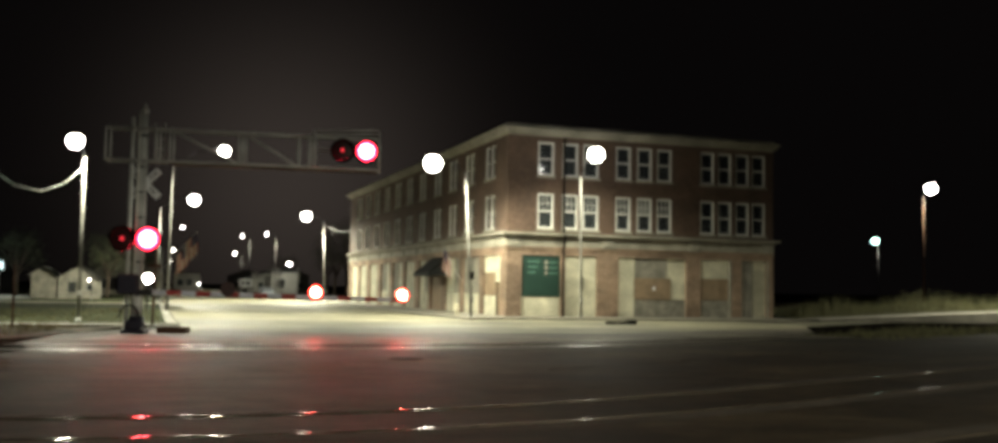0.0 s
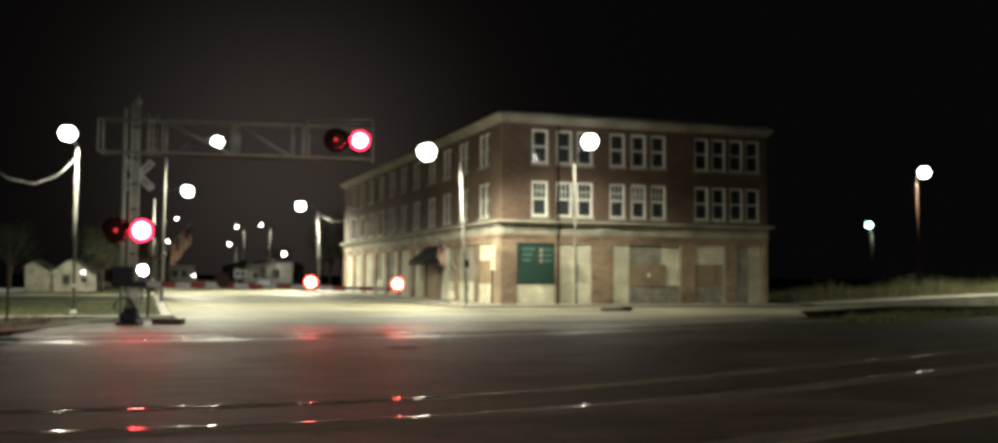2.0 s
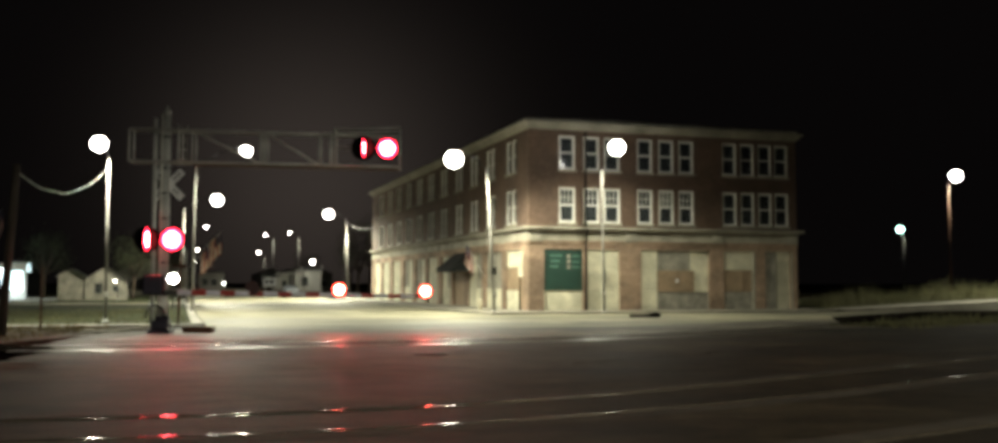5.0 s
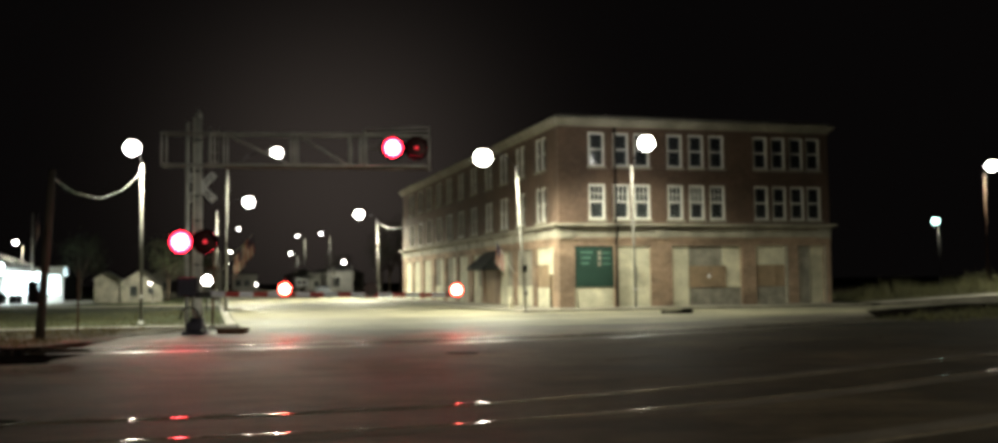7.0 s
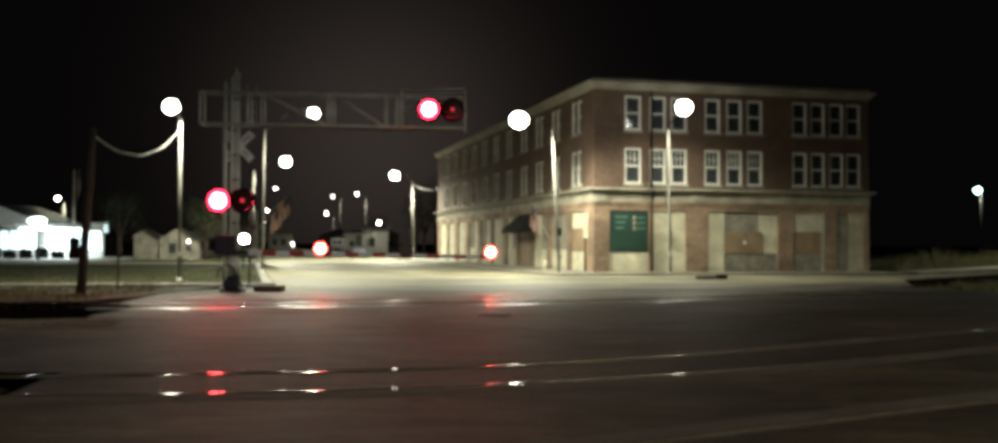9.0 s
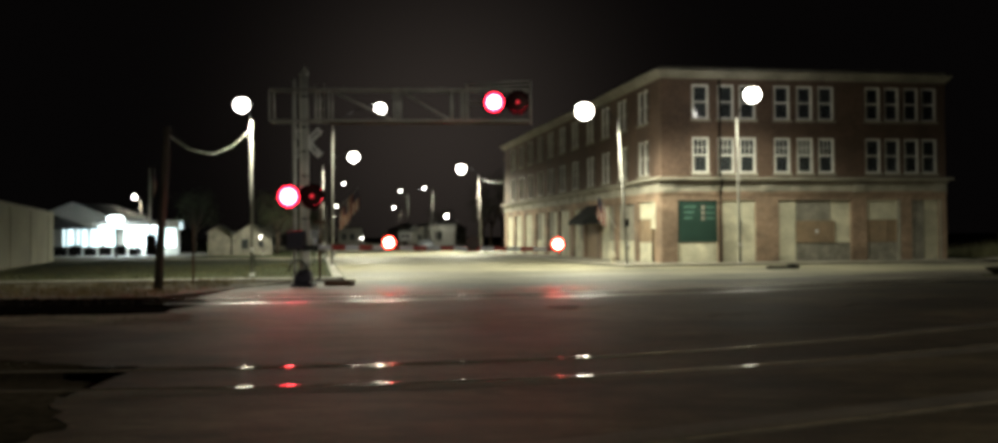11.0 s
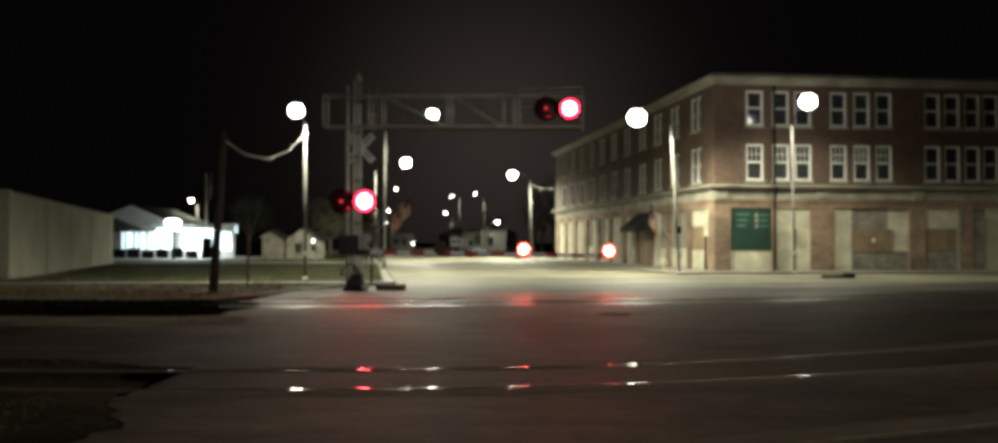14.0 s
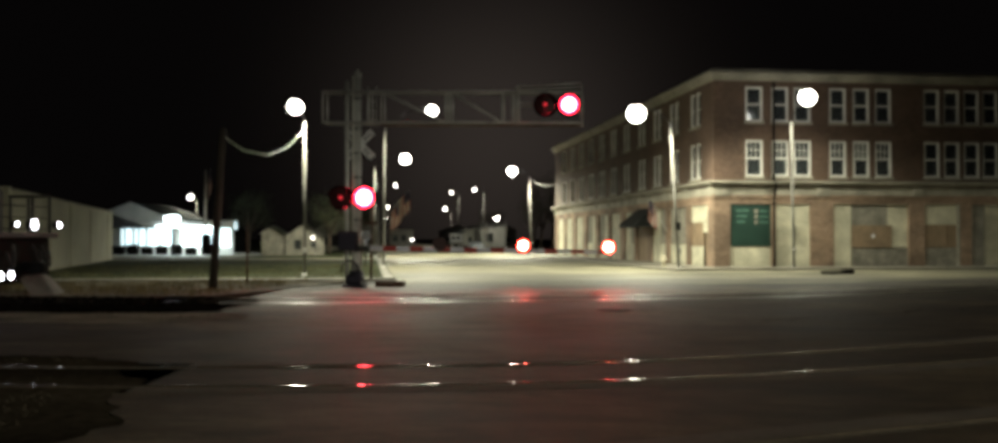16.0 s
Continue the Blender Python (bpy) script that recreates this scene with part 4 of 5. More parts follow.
def build_gate():
    a, b = Vector((-7.75, 32.75, 1.30)), Vector((0.34, 33.98, 1.15))
    d = b - a
    m = Matrix.Translation(a) @ Matrix.Rotation(math.atan2(d.y, d.x), 4, "Z") @ Matrix.Rotation(-math.atan2(d.z, d.xy.length), 4, "Y")
    t = thing("crossing_gate", m, "lowered crossing gate arm with red and white stripes and red lamps", "crossing gate")
    n = 18
    L = d.length
    bm = box(bm_new(), -0.15, 0.25, -0.05, 0.05, -0.09, 0.07, 0.01)
    part("arm_socket", bm, "black", t)
    for k in range(n):
        h = 0.085 - 0.03 * k / n
        bm = box(bm_new(), 0.22 + (L - 0.22) * k / n + 0.002, 0.22 + (L - 0.22) * (k + 1) / n - 0.002, -0.03, 0.03, -h, h, 0.006)
        part("stripe", bm, "armwhite" if k % 2 == 0 else "stripered", t, "white arm stripe" if k % 2 == 0 else "red arm stripe")
    for x, phase in ((2.52, 0), (5.27, 1), (L - 0.08, None)):
        bm = bm_new()
        rod(bm, (x, 0.0, 0.05), (x, 0.0, 0.16), 0.03, None, 8)
        rod(bm, (x, 0.02, 0.17), (x, 0.16, 0.17), 0.21, 0.09, 18)
        head = part("arm_lamp", bm, "black", t, "small arm lamp")
        bm = bm_new()
        # wider red disc behind the core imitates the arm lamp's glare
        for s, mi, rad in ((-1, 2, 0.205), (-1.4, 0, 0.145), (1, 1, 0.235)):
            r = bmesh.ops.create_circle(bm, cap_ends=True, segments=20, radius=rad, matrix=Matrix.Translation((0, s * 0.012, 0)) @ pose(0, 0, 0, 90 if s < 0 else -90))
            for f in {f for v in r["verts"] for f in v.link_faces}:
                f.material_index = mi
        lens = part("lens", bm, ["redarm", "reddim", "redarmhalo"], head, "round red arm lens")
        lens.location = (x, -0.02, 0.17)
        if phase is not None:
            LENSES.append((lens, Vector((x, -0.02, 0.17)), phase, -4.07, -2.4))


build_signal()
build_gate()


# ---------------------------------------------------------------- grass lot, poles and cable
def build_lot():
    t = thing("utility_pole", pose(-12.2, 31.2, 0), "dark weathered wooden utility pole beside the track", "utility pole")
    bm = rod(bm_new(), (0, 0, 0), (0.3, 0, 5.1), 0.14, 0.10, 12)
    part("pole", bm, "wood", t)
    part("meter_box", box(bm_new(), -0.26, 0.02, -0.36, -0.16, 1.1, 1.75, 0.03), "machine", t, "dark meter box")
    bm = rod(bm_new(), (0.1, -0.18, 0.1), (0.25, -0.16, 3.4), 0.025, None, 8)
    part("conduit", bm, "wood", t)
    c = thing("overhead_cable", Matrix(), "pale sagging cable between the wooden pole and a street lamp", "cable")
    bm = bm_new()
    a, b = Vector((-11.92, 31.2, 4.9)), Vector((-12.95, 43.6, 6.4))
    last = None
    for k in range(15):
        s = k / 14
        p = a.lerp(b, s) - Vector((0, 0, 0.85 * 4 * s * (1 - s)))
        p += Vector((0, 0, 0.035 * math.sin(23 * s) * math.sin(math.pi * s)))
        if last:
            rod(bm, last, p, 0.014, None, 6)
        last = p
    part("wire", bm, "cable", c)
    c = thing("overhead_cable", Matrix(), "thin dark cable from a street lamp to the brick block", "cable")
    bm = bm_new()
    a, b, last = town(-1.6, 56, 8.1), town(0.0, 49.5, 7.4), None
    for k in range(9):
        s = k / 8
        p = a.lerp(b, s) - Vector((0, 0, 0.35 * 4 * s * (1 - s)))
        if last:
            rod(bm, last, p, 0.03, None, 6)
        last = p
    part("wire", bm, "cable", c)
    s = thing("sign_post", pose(-12.4, 34.9, 0), "thin bare metal post at the edge of the grass", "post")
    bm = rod(bm_new(), (0, 0, 0), (0, 0, 2.1), 0.035, None, 8)
    part("post", bm, "rust", s)
    s = thing("sign_post", pose(-8.75, 38.4, 0), "rusty metal post with a small sign on the kerb corner", "post")
    part("post", rod(bm_new(), (0, 0, 0), (0.06, 0, 2.9), 0.045, None, 8), "rust", s)
    part("sign_plate", box(bm_new(), -0.22, 0.28, -0.06, -0.045, 2.15, 2.25, 0.003), "rust", s)
    k = thing("concrete_pad", pose(-6.95, 33.4, 0), "low dark concrete pad by the signal", "concrete pad")
    part("pad", box(bm_new(), -0.45, 0.45, -0.35, 0.35, 0, 0.2, 0.03), "rust", k)
    k = thing("kerb_stop", Matrix.Translation(town(2.4, -10.0, level(47))) @ pose(0, 0, 0.02, 0, 0, TURN),
              "dark kerb stop lying on the side street", "kerb stop")
    part("block", box(bm_new(), -0.6, 0.45, -0.12, 0.12, 0, 0.14, 0.03), "machine", k)
    part("block", box(bm_new(), 0.5, 1.0, -0.16, 0.16, 0, 0.2, 0.03), "machine", k)
    for u, v in ((-17.0, 23.8), (-17.5, 29.0)):
        p = town(u - 1.3, v)
        f = thing("flag_pole", pose(p.x, p.y, level(p.y)), "slim pole with a limp flag by the kerb", "flag pole")
        part("post", rod(bm_new(), (0, 0, 0), (0, 0, 4.4), 0.05, None, 8), "zinc", f)
        flag(Matrix.Translation((p.x, p.y, level(p.y) + (3.6 if v < 25 else 2.8))) @ pose(0, 0, 0, 0, 0, 10), 1.0, 1.9, "striped flag on a pole by the kerb", 2.7, 44)


build_lot()


def build_cover():
    c = thing("manhole_cover", pose(0.3, 22.7, 0.013), "dark round iron cover set in the asphalt", "manhole cover")
    part("rim", rod(bm_new(), (0, 0, 0), (0, 0, 0.006), 0.42, None, 28), "rust", c)
    part("lid", rod(bm_new(), (0, 0, 0.006), (0, 0, 0.014), 0.36, None, 28), "machine", c)
    rng = random.Random(11)
    for x0, y0, x1, y1 in ((-7.5, 22.5, -1.0, 24.2), (3.0, 20.0, 12.5, 27.5)):
        bm = bm_new()
        n = 26
        left, right = [], []
        for k in range(n + 1):
            q = k / n
            x, y = x0 + (x1 - x0) * q + rng.gauss(0, 0.10), y0 + (y1 - y0) * q + rng.gauss(0, 0.12)
            w = 0.008 + 0.014 * rng.random()
            left.append(bm.verts.new((x - w, y + w, 0.0135)))
            right.append(bm.verts.new((x + w, y - w, 0.0135)))
        for k in range(n):
            bm.faces.new((left[k], right[k], right[k + 1], left[k + 1]))
        bmesh.ops.recalc_face_normals(bm, faces=bm.faces)
        tagged(part("asphalt_crack", bm, "ballast"), "dark tar-filled crack in the asphalt", "road", kind="structure")


build_cover()


# ---------------------------------------------------------------- whitewashed building and station
def build_whitewall():
    m = pose(-25.6, 41.9, 0, 0, 0, 20.5)
    t = thing("whitewashed_building", m, "long low whitewashed block building beside the grass lot", "building")
    # side along local +y at x = 0, front along local -x at y = 0
    bm = bm_new()
    box(bm, -0.35, 0, 0.5, 41, -0.2, 3.75)
    part("wall", bm, "whitewall", t, "long whitewashed side wall")
    for y in (9.5, 18.0, 27.0, 37.0):
        part("wall_rib", box(bm_new(), 0.0, 0.05, y, y + 0.3, -0.2, 3.74 - 0.006 * y, 0.01), "whitewall", t)
    part("wall_cap", box(bm_new(), -0.42, 0.06, 0.5, 41, 3.75, 3.85, 0.02), "stone", t)
    part("corner_pier", box(bm_new(), -0.75, 0.06, -0.06, 0.5, -0.2, 3.9, 0.03), "whitewall", t, "corner pier")
    bm = wall_bm(-16, -0.75, -0.2, 3.5, [(-5.2, -1.3, 0.75, 2.3)], 0.35)
    part("wall", bm, "whitewall", t, "front wall")
    part("wall_cap", box(bm_new(), -16, -0.76, -0.08, 0.42, 3.5, 3.66, 0.02), "stone", t)
    w = part("window", box(bm_new(), -5.2, -1.3, 0.2, 0.26, 0.75, 2.3), "machine", t, "dark boarded window")
    for k in range(5):
        part("window_bar", box(bm_new(), -5.15 + 0.95 * k, -5.07 + 0.95 * k, 0.12, 0.2, 0.75, 2.3), "rust", w)
    part("roof", box(bm_new(), -16, -0.36, 0.43, 41, 3.3, 3.45), "roof", t)
    part("wall", box(bm_new(), -16.3, -16.0, 0.0, 41, -0.2, 3.5), "whitewall", t)


def gable_house(name, m, w, d, h, ridge, wall_m, label, windows=(), roof_m="shingle", trim="frame"):
    t = thing(name, m, label, "building", "houses beyond the lot")
    bm = bm_new()
    v = [bm.verts.new(p) for p in ((0, 0, 0), (w, 0, 0), (w, d, 0), (0, d, 0), (0, 0, h), (w, 0, h), (w, d, h), (0, d, h), (w / 2, 0, ridge), (w / 2, d, ridge))]
    for f in ((0, 1, 5, 8, 4), (3, 7, 9, 6, 2), (0, 4, 7, 3), (1, 2, 6, 5)):
        bm.faces.new([v[i] for i in f])
    part("wall", bm, wall_m, t)
    for s in (0, 1):
        bm = bm_new()
        xo = -0.35 if s == 0 else w + 0.35
        zo = h - 0.35 * (ridge - h) / (w / 2)
        q = [bm.verts.new(p) for p in ((xo, -0.4, zo), (w / 2, -0.4, ridge), (w / 2, d + 0.4, ridge), (xo, d + 0.4, zo))]
        bm.faces.new(q)
        bmesh.ops.solidify(bm, geom=bm.faces[:], thickness=-0.16)
        part("roof", bm, roof_m, t)
    for x0, x1, z0, z1, gm in windows:
        fr = bm_new()
        for a0, a1, c0, c1 in ((x0 - 0.1, x0, z0 - 0.1, z1 + 0.1), (x1, x1 + 0.1, z0 - 0.1, z1 + 0.1), (x0, x1, z0 - 0.1, z0), (x0, x1, z1, z1 + 0.1)):
            box(fr, a0, a1, -0.06, 0.05, c0, c1)
        w_ob = part("window", fr, trim, t)
        part("pane", box(bm_new(), x0, x1, -0.03, -0.01, z0, z1), gm, w_ob)
    return t


def build_station():
    g = level(112)
    # store with a pale gable end and a lit glass front that runs on under a flat canopy
    st = gable_house("station_store", pose(-59.4, 112.6, g, 0, 0, 4), 10.8, 14, 3.95, 6.1, "siding", "pale gabled store beside a lit forecourt",
                     [(4.3 + 1.55 * k, 5.6 + 1.55 * k, 1.0, 3.0, "neon") for k in range(4)])
    part("gable_board", box(bm_new(), 4.1, 10.6, -0.1, -0.02, 3.3, 3.6, 0.02), "frame", st)
    # dark hipped porch in front of it
    po = thing("porch", pose(-58.5, 106.5, g, 0, 0, 4), "dark hipped porch roof on slim posts before the store", "porch")
    bm = bm_new()
    v = [bm.verts.new(p) for p in ((0, 0, 3.15), (7.3, 0, 3.15), (7.3, 4.6, 3.15), (0, 4.6, 3.15), (1.6, 2.3, 4.55), (4.4, 2.3, 4.55))]
    for f in ((0, 1, 5, 4), (1, 2, 5), (2, 3, 4, 5), (3, 0, 4), (0, 3, 2, 1)):
        bm.faces.new([v[i] for i in f])
    part("porch_roof", bm, "shingle", po)
    part("fascia", box(bm_new(), -0.05, 7.35, -0.05, 4.65, 2.95, 3.146, 0.02), "black", po)
    for x in (0.3, 4.9, 6.5):
        for y in (0.2, 4.2):
            part("post", box(bm_new(), x, x + 0.14, y, y + 0.14, 0, 2.95), "black", po)
    # lit forecourt canopy
    t = thing("forecourt_canopy", pose(-49.2, 109.0, g, 0, 0, 4), "brightly lit white forecourt canopy on posts", "canopy")
    part("fascia", box(bm_new(), 0.0, 6.6, -1.6, 3.0, 3.2, 3.7, 0.05), "siding", t)
    part("canopy_roof", box(bm_new(), 0.2, 6.4, -1.4, 2.8, 3.7, 3.85, 0.04), "shingle", t, "low flat roof")
    for k in range(4):
        part("soffit_light", box(bm_new(), 0.4 + 1.55 * k, 1.5 + 1.55 * k, -1.2, 2.6, 3.12, 3.196), "lampcool", t, "glowing soffit light")
    for x in (0.3, 3.3, 6.3):
        part("post", box(bm_new(), x - 0.1, x + 0.1, 0.6, 0.8, 0, 3.2), "frame", t)
    # lit shop wall behind the canopy
    w = thing("lit_shopfront", pose(-48.3, 112.9, g, 0, 0, 4), "lit glass shopfront with pale frames under the canopy", "shopfront")
    part("wall", wall_bm(0, 6.4, 0, 3.9, [(0.3 + 1.5 * k, 1.6 + 1.5 * k, 0.9, 3.0) for k in range(4)], 0.25), "siding", w)
    for k in range(4):
        part("window", box(bm_new(), 0.3 + 1.5 * k, 1.6 + 1.5 * k, 0.1, 0.14, 0.9, 3.0), "neon", w, "lit shop window")
    for k in range(7):
        p = thing("display_rack", Matrix.Translation((-55.0 + 1.62 * k, 107.0 + 0.1 * k, g)) @ pose(0, 0, 0, 0, 0, 4), "dark low display rack on the forecourt", "rack", "racks on the forecourt")
        part("rack_body", box(bm_new(), 0, 1.25, 0, 0.5, 0, 0.8 + 0.14 * (k % 3), 0.03), "machine", p)
        part("rack_top", box(bm_new(), 0.05, 1.2, 0.05, 0.45, 0.81 + 0.14 * (k % 3), 0.92 + 0.14 * (k % 3), 0.02), "black", p)
    fl = thing("floodlight", pose(-46.3, 106.6, g), "glaring white floodlight on a post before the canopy", "floodlight")
    part("post", box(bm_new(), -0.08, 0.08, 0.1, 0.26, 0, 3.7), "black", fl)
    # lamp stretched sideways to stand in for the floodlight's wide glare
    part("lamp", ball(bm_new(), (0, 0, 3.95), 0.5, (1.9, 0.6, 0.75)), "lampcool", fl, "lamp stretched sideways to cover its glare").visible_shadow = False
    pl = bpy.data.lights.new("flood_light", "POINT")
    pl.energy, pl.color, pl.shadow_soft_size = 450, (0.8, 0.95, 1.0), 0.4
    new("flood_light", pl).location = (-46.3, 105.8, 3.9)
    gl = bpy.data.lights.new("forecourt_light", "AREA")
    gl.energy, gl.color, gl.size = 900, (0.78, 0.95, 1.0), 4
    go = new("forecourt_light", gl)
    go.matrix_basis = look((-46.0, 109.6, 2.85), (-46.0, 109.5, -2))
    sheet("forecourt", [(-62, 88), (-34, 92), (-38, 126), (-66, 122)], 0.04, "walkway", "pale concrete forecourt", category="pavement")
    s = thing("forecourt_pole", pose(-39.0, 90.0, level(90)), "short dark pole before the forecourt", "pole")
    part("post", box(bm_new(), -0.09, 0.09, -0.09, 0.09, 0, 2.4, 0.02), "black", s)
    part("base", box(bm_new(), -0.2, 0.2, -0.2, 0.2, 0, 0.12, 0.02), "walkway", s)
    f = thing("flag_pole", pose(-41.5, 104.0, g), "tall white flag pole with a limp flag", "flag pole")
    part("post", rod(bm_new(), (0, 0, 0), (0, 0, 9.1), 0.12, 0.06, 10), "frame", f)
    flag(Matrix.Translation((-41.5, 104.0, 6.4)) @ pose(0, 0, 0, 0, 0, 5), 1.2, 2.6, "limp flag high on a white pole", 2.6, 12)
    street_lamp((-51.0, 124.9), 6.4, (-51.7, 124.6, 6.9), "street lamp behind the forecourt", bowl=0.3, watts=1500)
    gable_house("kiosk", pose(-46.4, 122.5, g + 0.1, 0, 0, 18), 2.6, 4, 2.6, 5.0, "machine", "small dark gabled kiosk with a lit gable window", ((1.1, 1.5, 2.9, 3.9, "neon"),))
    gable_house("wooden_house", pose(-35.4, 104.0, g, 0, 0, 14), 2.3, 5, 2.5, 3.2, "boardgrey", "small pale shed in the dark")
    gable_house("wooden_house", pose(-33.0, 104.6, g, 0, 0, 14), 3.9, 6, 2.1, 3.4, "boardgrey", "pale low gabled house with a dark doorway", ((0.9, 1.6, 0.7, 1.7, "pane"), (2.6, 3.1, 0.9, 1.5, "pane")), trim="boardgrey")
    street_lamp((-29.7, 104.3), 1.5, (-29.95, 104.2, 1.75), "small porch light by a house", bowl=0.11, watts=10, r=0.05, group="yard lights", material="black")


build_whitewall()
build_station()


# ---------------------------------------------------------------- far end of the street
def build_far():
    for u, v, w, d, h, lab in ((0.6, 128, 4.6, 12, 3.9, "low pale shop at the far end of the street"), (-14.5, 205, 6, 8, 4.0, "small pale far shop across the street")):
        p = town(u, v)
        t = thing("far_shop", pose(p.x, p.y, level(p.y), 0, 0, TURN), lab, "building", "far shops")
        holes = [(0.8 + k * 2.1, 2.1 + k * 2.1, 1.0, 2.6) for k in range(int((w - 1) // 2.1))]
        part("wall", wall_bm(0, w, 0, h, holes, 0.3), "siding", t)
        for a, b2, z0, z1 in holes:
            part("window", box(bm_new(), a, b2, 0.1, 0.16, z0, z1), "pane", t)
        bm = bm_new()
        box(bm, 0, 0.3, 0.3, d, 0, h)
        box(bm, w - 0.3, w, 0.3, d, 0, h)
        box(bm, 0.3, w - 0.3, d - 0.3, d, 0, h)
        part("wall", bm, "siding", t)
        part("roof", box(bm_new(), -0.2, w + 0.2, -0.3, d + 0.2, h, h + 0.25, 0.03), "shingle", t)


def build_far_forecourt():
    """A small flat canopy frame and a lit-up sign board far down the street."""
    g = level(150)
    t = thing("far_canopy", pose(-20.5, 150.0, g), "thin pale canopy frame on posts far down the street", "canopy")
    part("beam", box(bm_new(), 0, 3.9, -0.15, 0.15, 2.85, 3.1, 0.02), "frame", t)
    part("beam", box(bm_new(), 0, 3.9, 3.0, 3.3, 2.85, 3.1, 0.02), "frame", t)
    part("canopy_deck", box(bm_new(), 0.05, 3.85, 0.15, 3.0, 2.9, 3.02), "siding", t)
    part("strut", rod(bm_new(), (3.5, 0, 3.1), (3.85, 0, 4.0), 0.09, None, 8), "frame", t)
    for x in (0.1, 3.7):
        for y in (0.0, 3.1):
            part("post", box(bm_new(), x, x + 0.12, y - 0.06, y + 0.06, 0, 2.85), "frame", t)
    b = thing("sign_board", pose(-22.1, 149.0, g), "white sign board with dark unreadable marks on two posts", "sign")
    part("panel", box(bm_new(), 0, 1.8, 0, 0.12, 1.2, 2.4, 0.02), "signwhite", b)
    for x0, x1 in ((0.25, 0.75), (0.95, 1.5)):
        part("marking", box(bm_new(), x0, x1, -0.02, -0.002, 1.55, 2.0), "machine", b)
    for x in (0.3, 1.4):
        part("post", box(bm_new(), x, x + 0.1, 0.02, 0.1, 0, 1.2), "zinc", b)
    for x, y, z in ((-20.45, 110.0, 1.5), (-25.65, 110.0, 1.78)):
        street_lamp((x + 0.25, y + 0.1), z - 0.2, (x, y, z), "small white porch light in the dark", bowl=0.11, watts=0, r=0.04, group="yard lights", material="black")


build_far()
build_far_forecourt()


def car(m, label, paint):
    """A saloon car, its front at local y = 0."""
    c = thing("parked_car", m, label, "car", "cars in the street")
    bm = bm_new()
    prof = ((-0.84, 0.22), (0.84, 0.22), (0.92, 0.42), (0.92, 0.78), (0.85, 0.95), (0.62, 1.42), (-0.62, 1.42), (-0.85, 0.95), (-0.92, 0.78), (-0.92, 0.42))
    rows = []
    for y, s, top in ((0, 0.9, 0.62), (0.12, 0.97, 0.68), (0.9, 1.0, 0.76), (1.25, 1.0, 0.80), (1.95, 1.0, 1.0), (3.2, 1.0, 1.0), (3.95, 0.99, 0.8), (4.35, 0.97, 0.74), (4.5, 0.9, 0.6)):
        rows.append([bm.verts.new((a * s, y, 0.22 + (z - 0.22) * (top if z > 0.9 else min(1.0, top + 0.12)))) for a, z in prof])
    for r, q in zip(rows, rows[1:]):
        for i in range(10):
            bm.faces.new((r[i], r[(i + 1) % 10], q[(i + 1) % 10], q[i]))
    bm.faces.new(rows[0][::-1])
    bm.faces.new(rows[-1])
    bmesh.ops.recalc_face_normals(bm, faces=bm.faces)
    part("body", bm, paint, c)
    for x in (-0.8, 0.8):
        for y in (0.85, 3.6):
            w = part("wheel", rod(bm_new(), (x - 0.1, y, 0.32), (x + 0.1, y, 0.32), 0.32, None, 18), "rubber", c)
            part("rim", rod(bm_new(), (x - 0.11, y, 0.32), (x + 0.11, y, 0.32), 0.19, None, 12), "zinc", w)
    bm = bm_new()
    q = [bm.verts.new(p) for p in ((-0.74, 1.26, 0.99), (0.74, 1.26, 0.99), (0.56, 1.9, 1.37), (-0.56, 1.9, 1.37))]
    bm.faces.new(q)
    bmesh.ops.solidify(bm, geom=bm.faces[:], thickness=-0.03)
    part("windscreen", bm, "pane", c)
    part("grille", box(bm_new(), -0.42, 0.42, -0.02, 0.03, 0.42, 0.56, 0.01), "black", c)
    part("bumper", box(bm_new(), -0.86, 0.86, -0.07, 0.06, 0.24, 0.40, 0.03), "black", c)
    for x in (-0.66, 0.66):
        part("headlight", box(bm_new(), x - 0.17, x + 0.17, -0.03, 0.05, 0.52, 0.66, 0.02), "zinc", c)
    return c


def build_cars():
    p = town(-6.75, 64)
    car(Matrix.Translation((p.x, p.y, level(p.y) + 0.016)) @ pose(0, 0, 0, 0, 0, TURN), "grey car seen end on in the main street", "carpaint")


def build_yard_light():
    """A white floodlight on a short post, which goes out: its lens is lit on one face and dull on the other."""
    t = thing("yard_light", pose(-15.86, 68.0, level(68) + 0.05, 0, 0, 13), "low white floodlight on a short post by the street", "yard light")
    part("post", rod(bm_new(), (0, 0.12, 0), (0, 0.12, 1.75), 0.04, None, 8), "black", t)
    part("bracket", box(bm_new(), -0.06, 0.06, 0.02, 0.18, 1.7, 1.95, 0.01), "black", t)
    h = part("lamp_housing", rod(bm_new(), (0, 0.0, 1.95), (0, 0.2, 1.95), 0.3, 0.18, 20), "black", t)
    bm = bm_new()
    for s, mi in ((-1, 0), (1, 1)):
        r = bmesh.ops.create_circle(bm, cap_ends=True, segments=24, radius=0.29, matrix=Matrix.Translation((0, s * 0.012, 0)) @ pose(0, 0, 0, 90 if s < 0 else -90))
        for f in {f for v in r["verts"] for f in v.link_faces}:
            f.material_index = mi
    lens = part("lens", bm, ["beam", "black"], h, "white floodlight lens")
    lens.location = (0, -0.4, 1.95)
    return lens


YARD_LENS = build_yard_light()
build_cars()


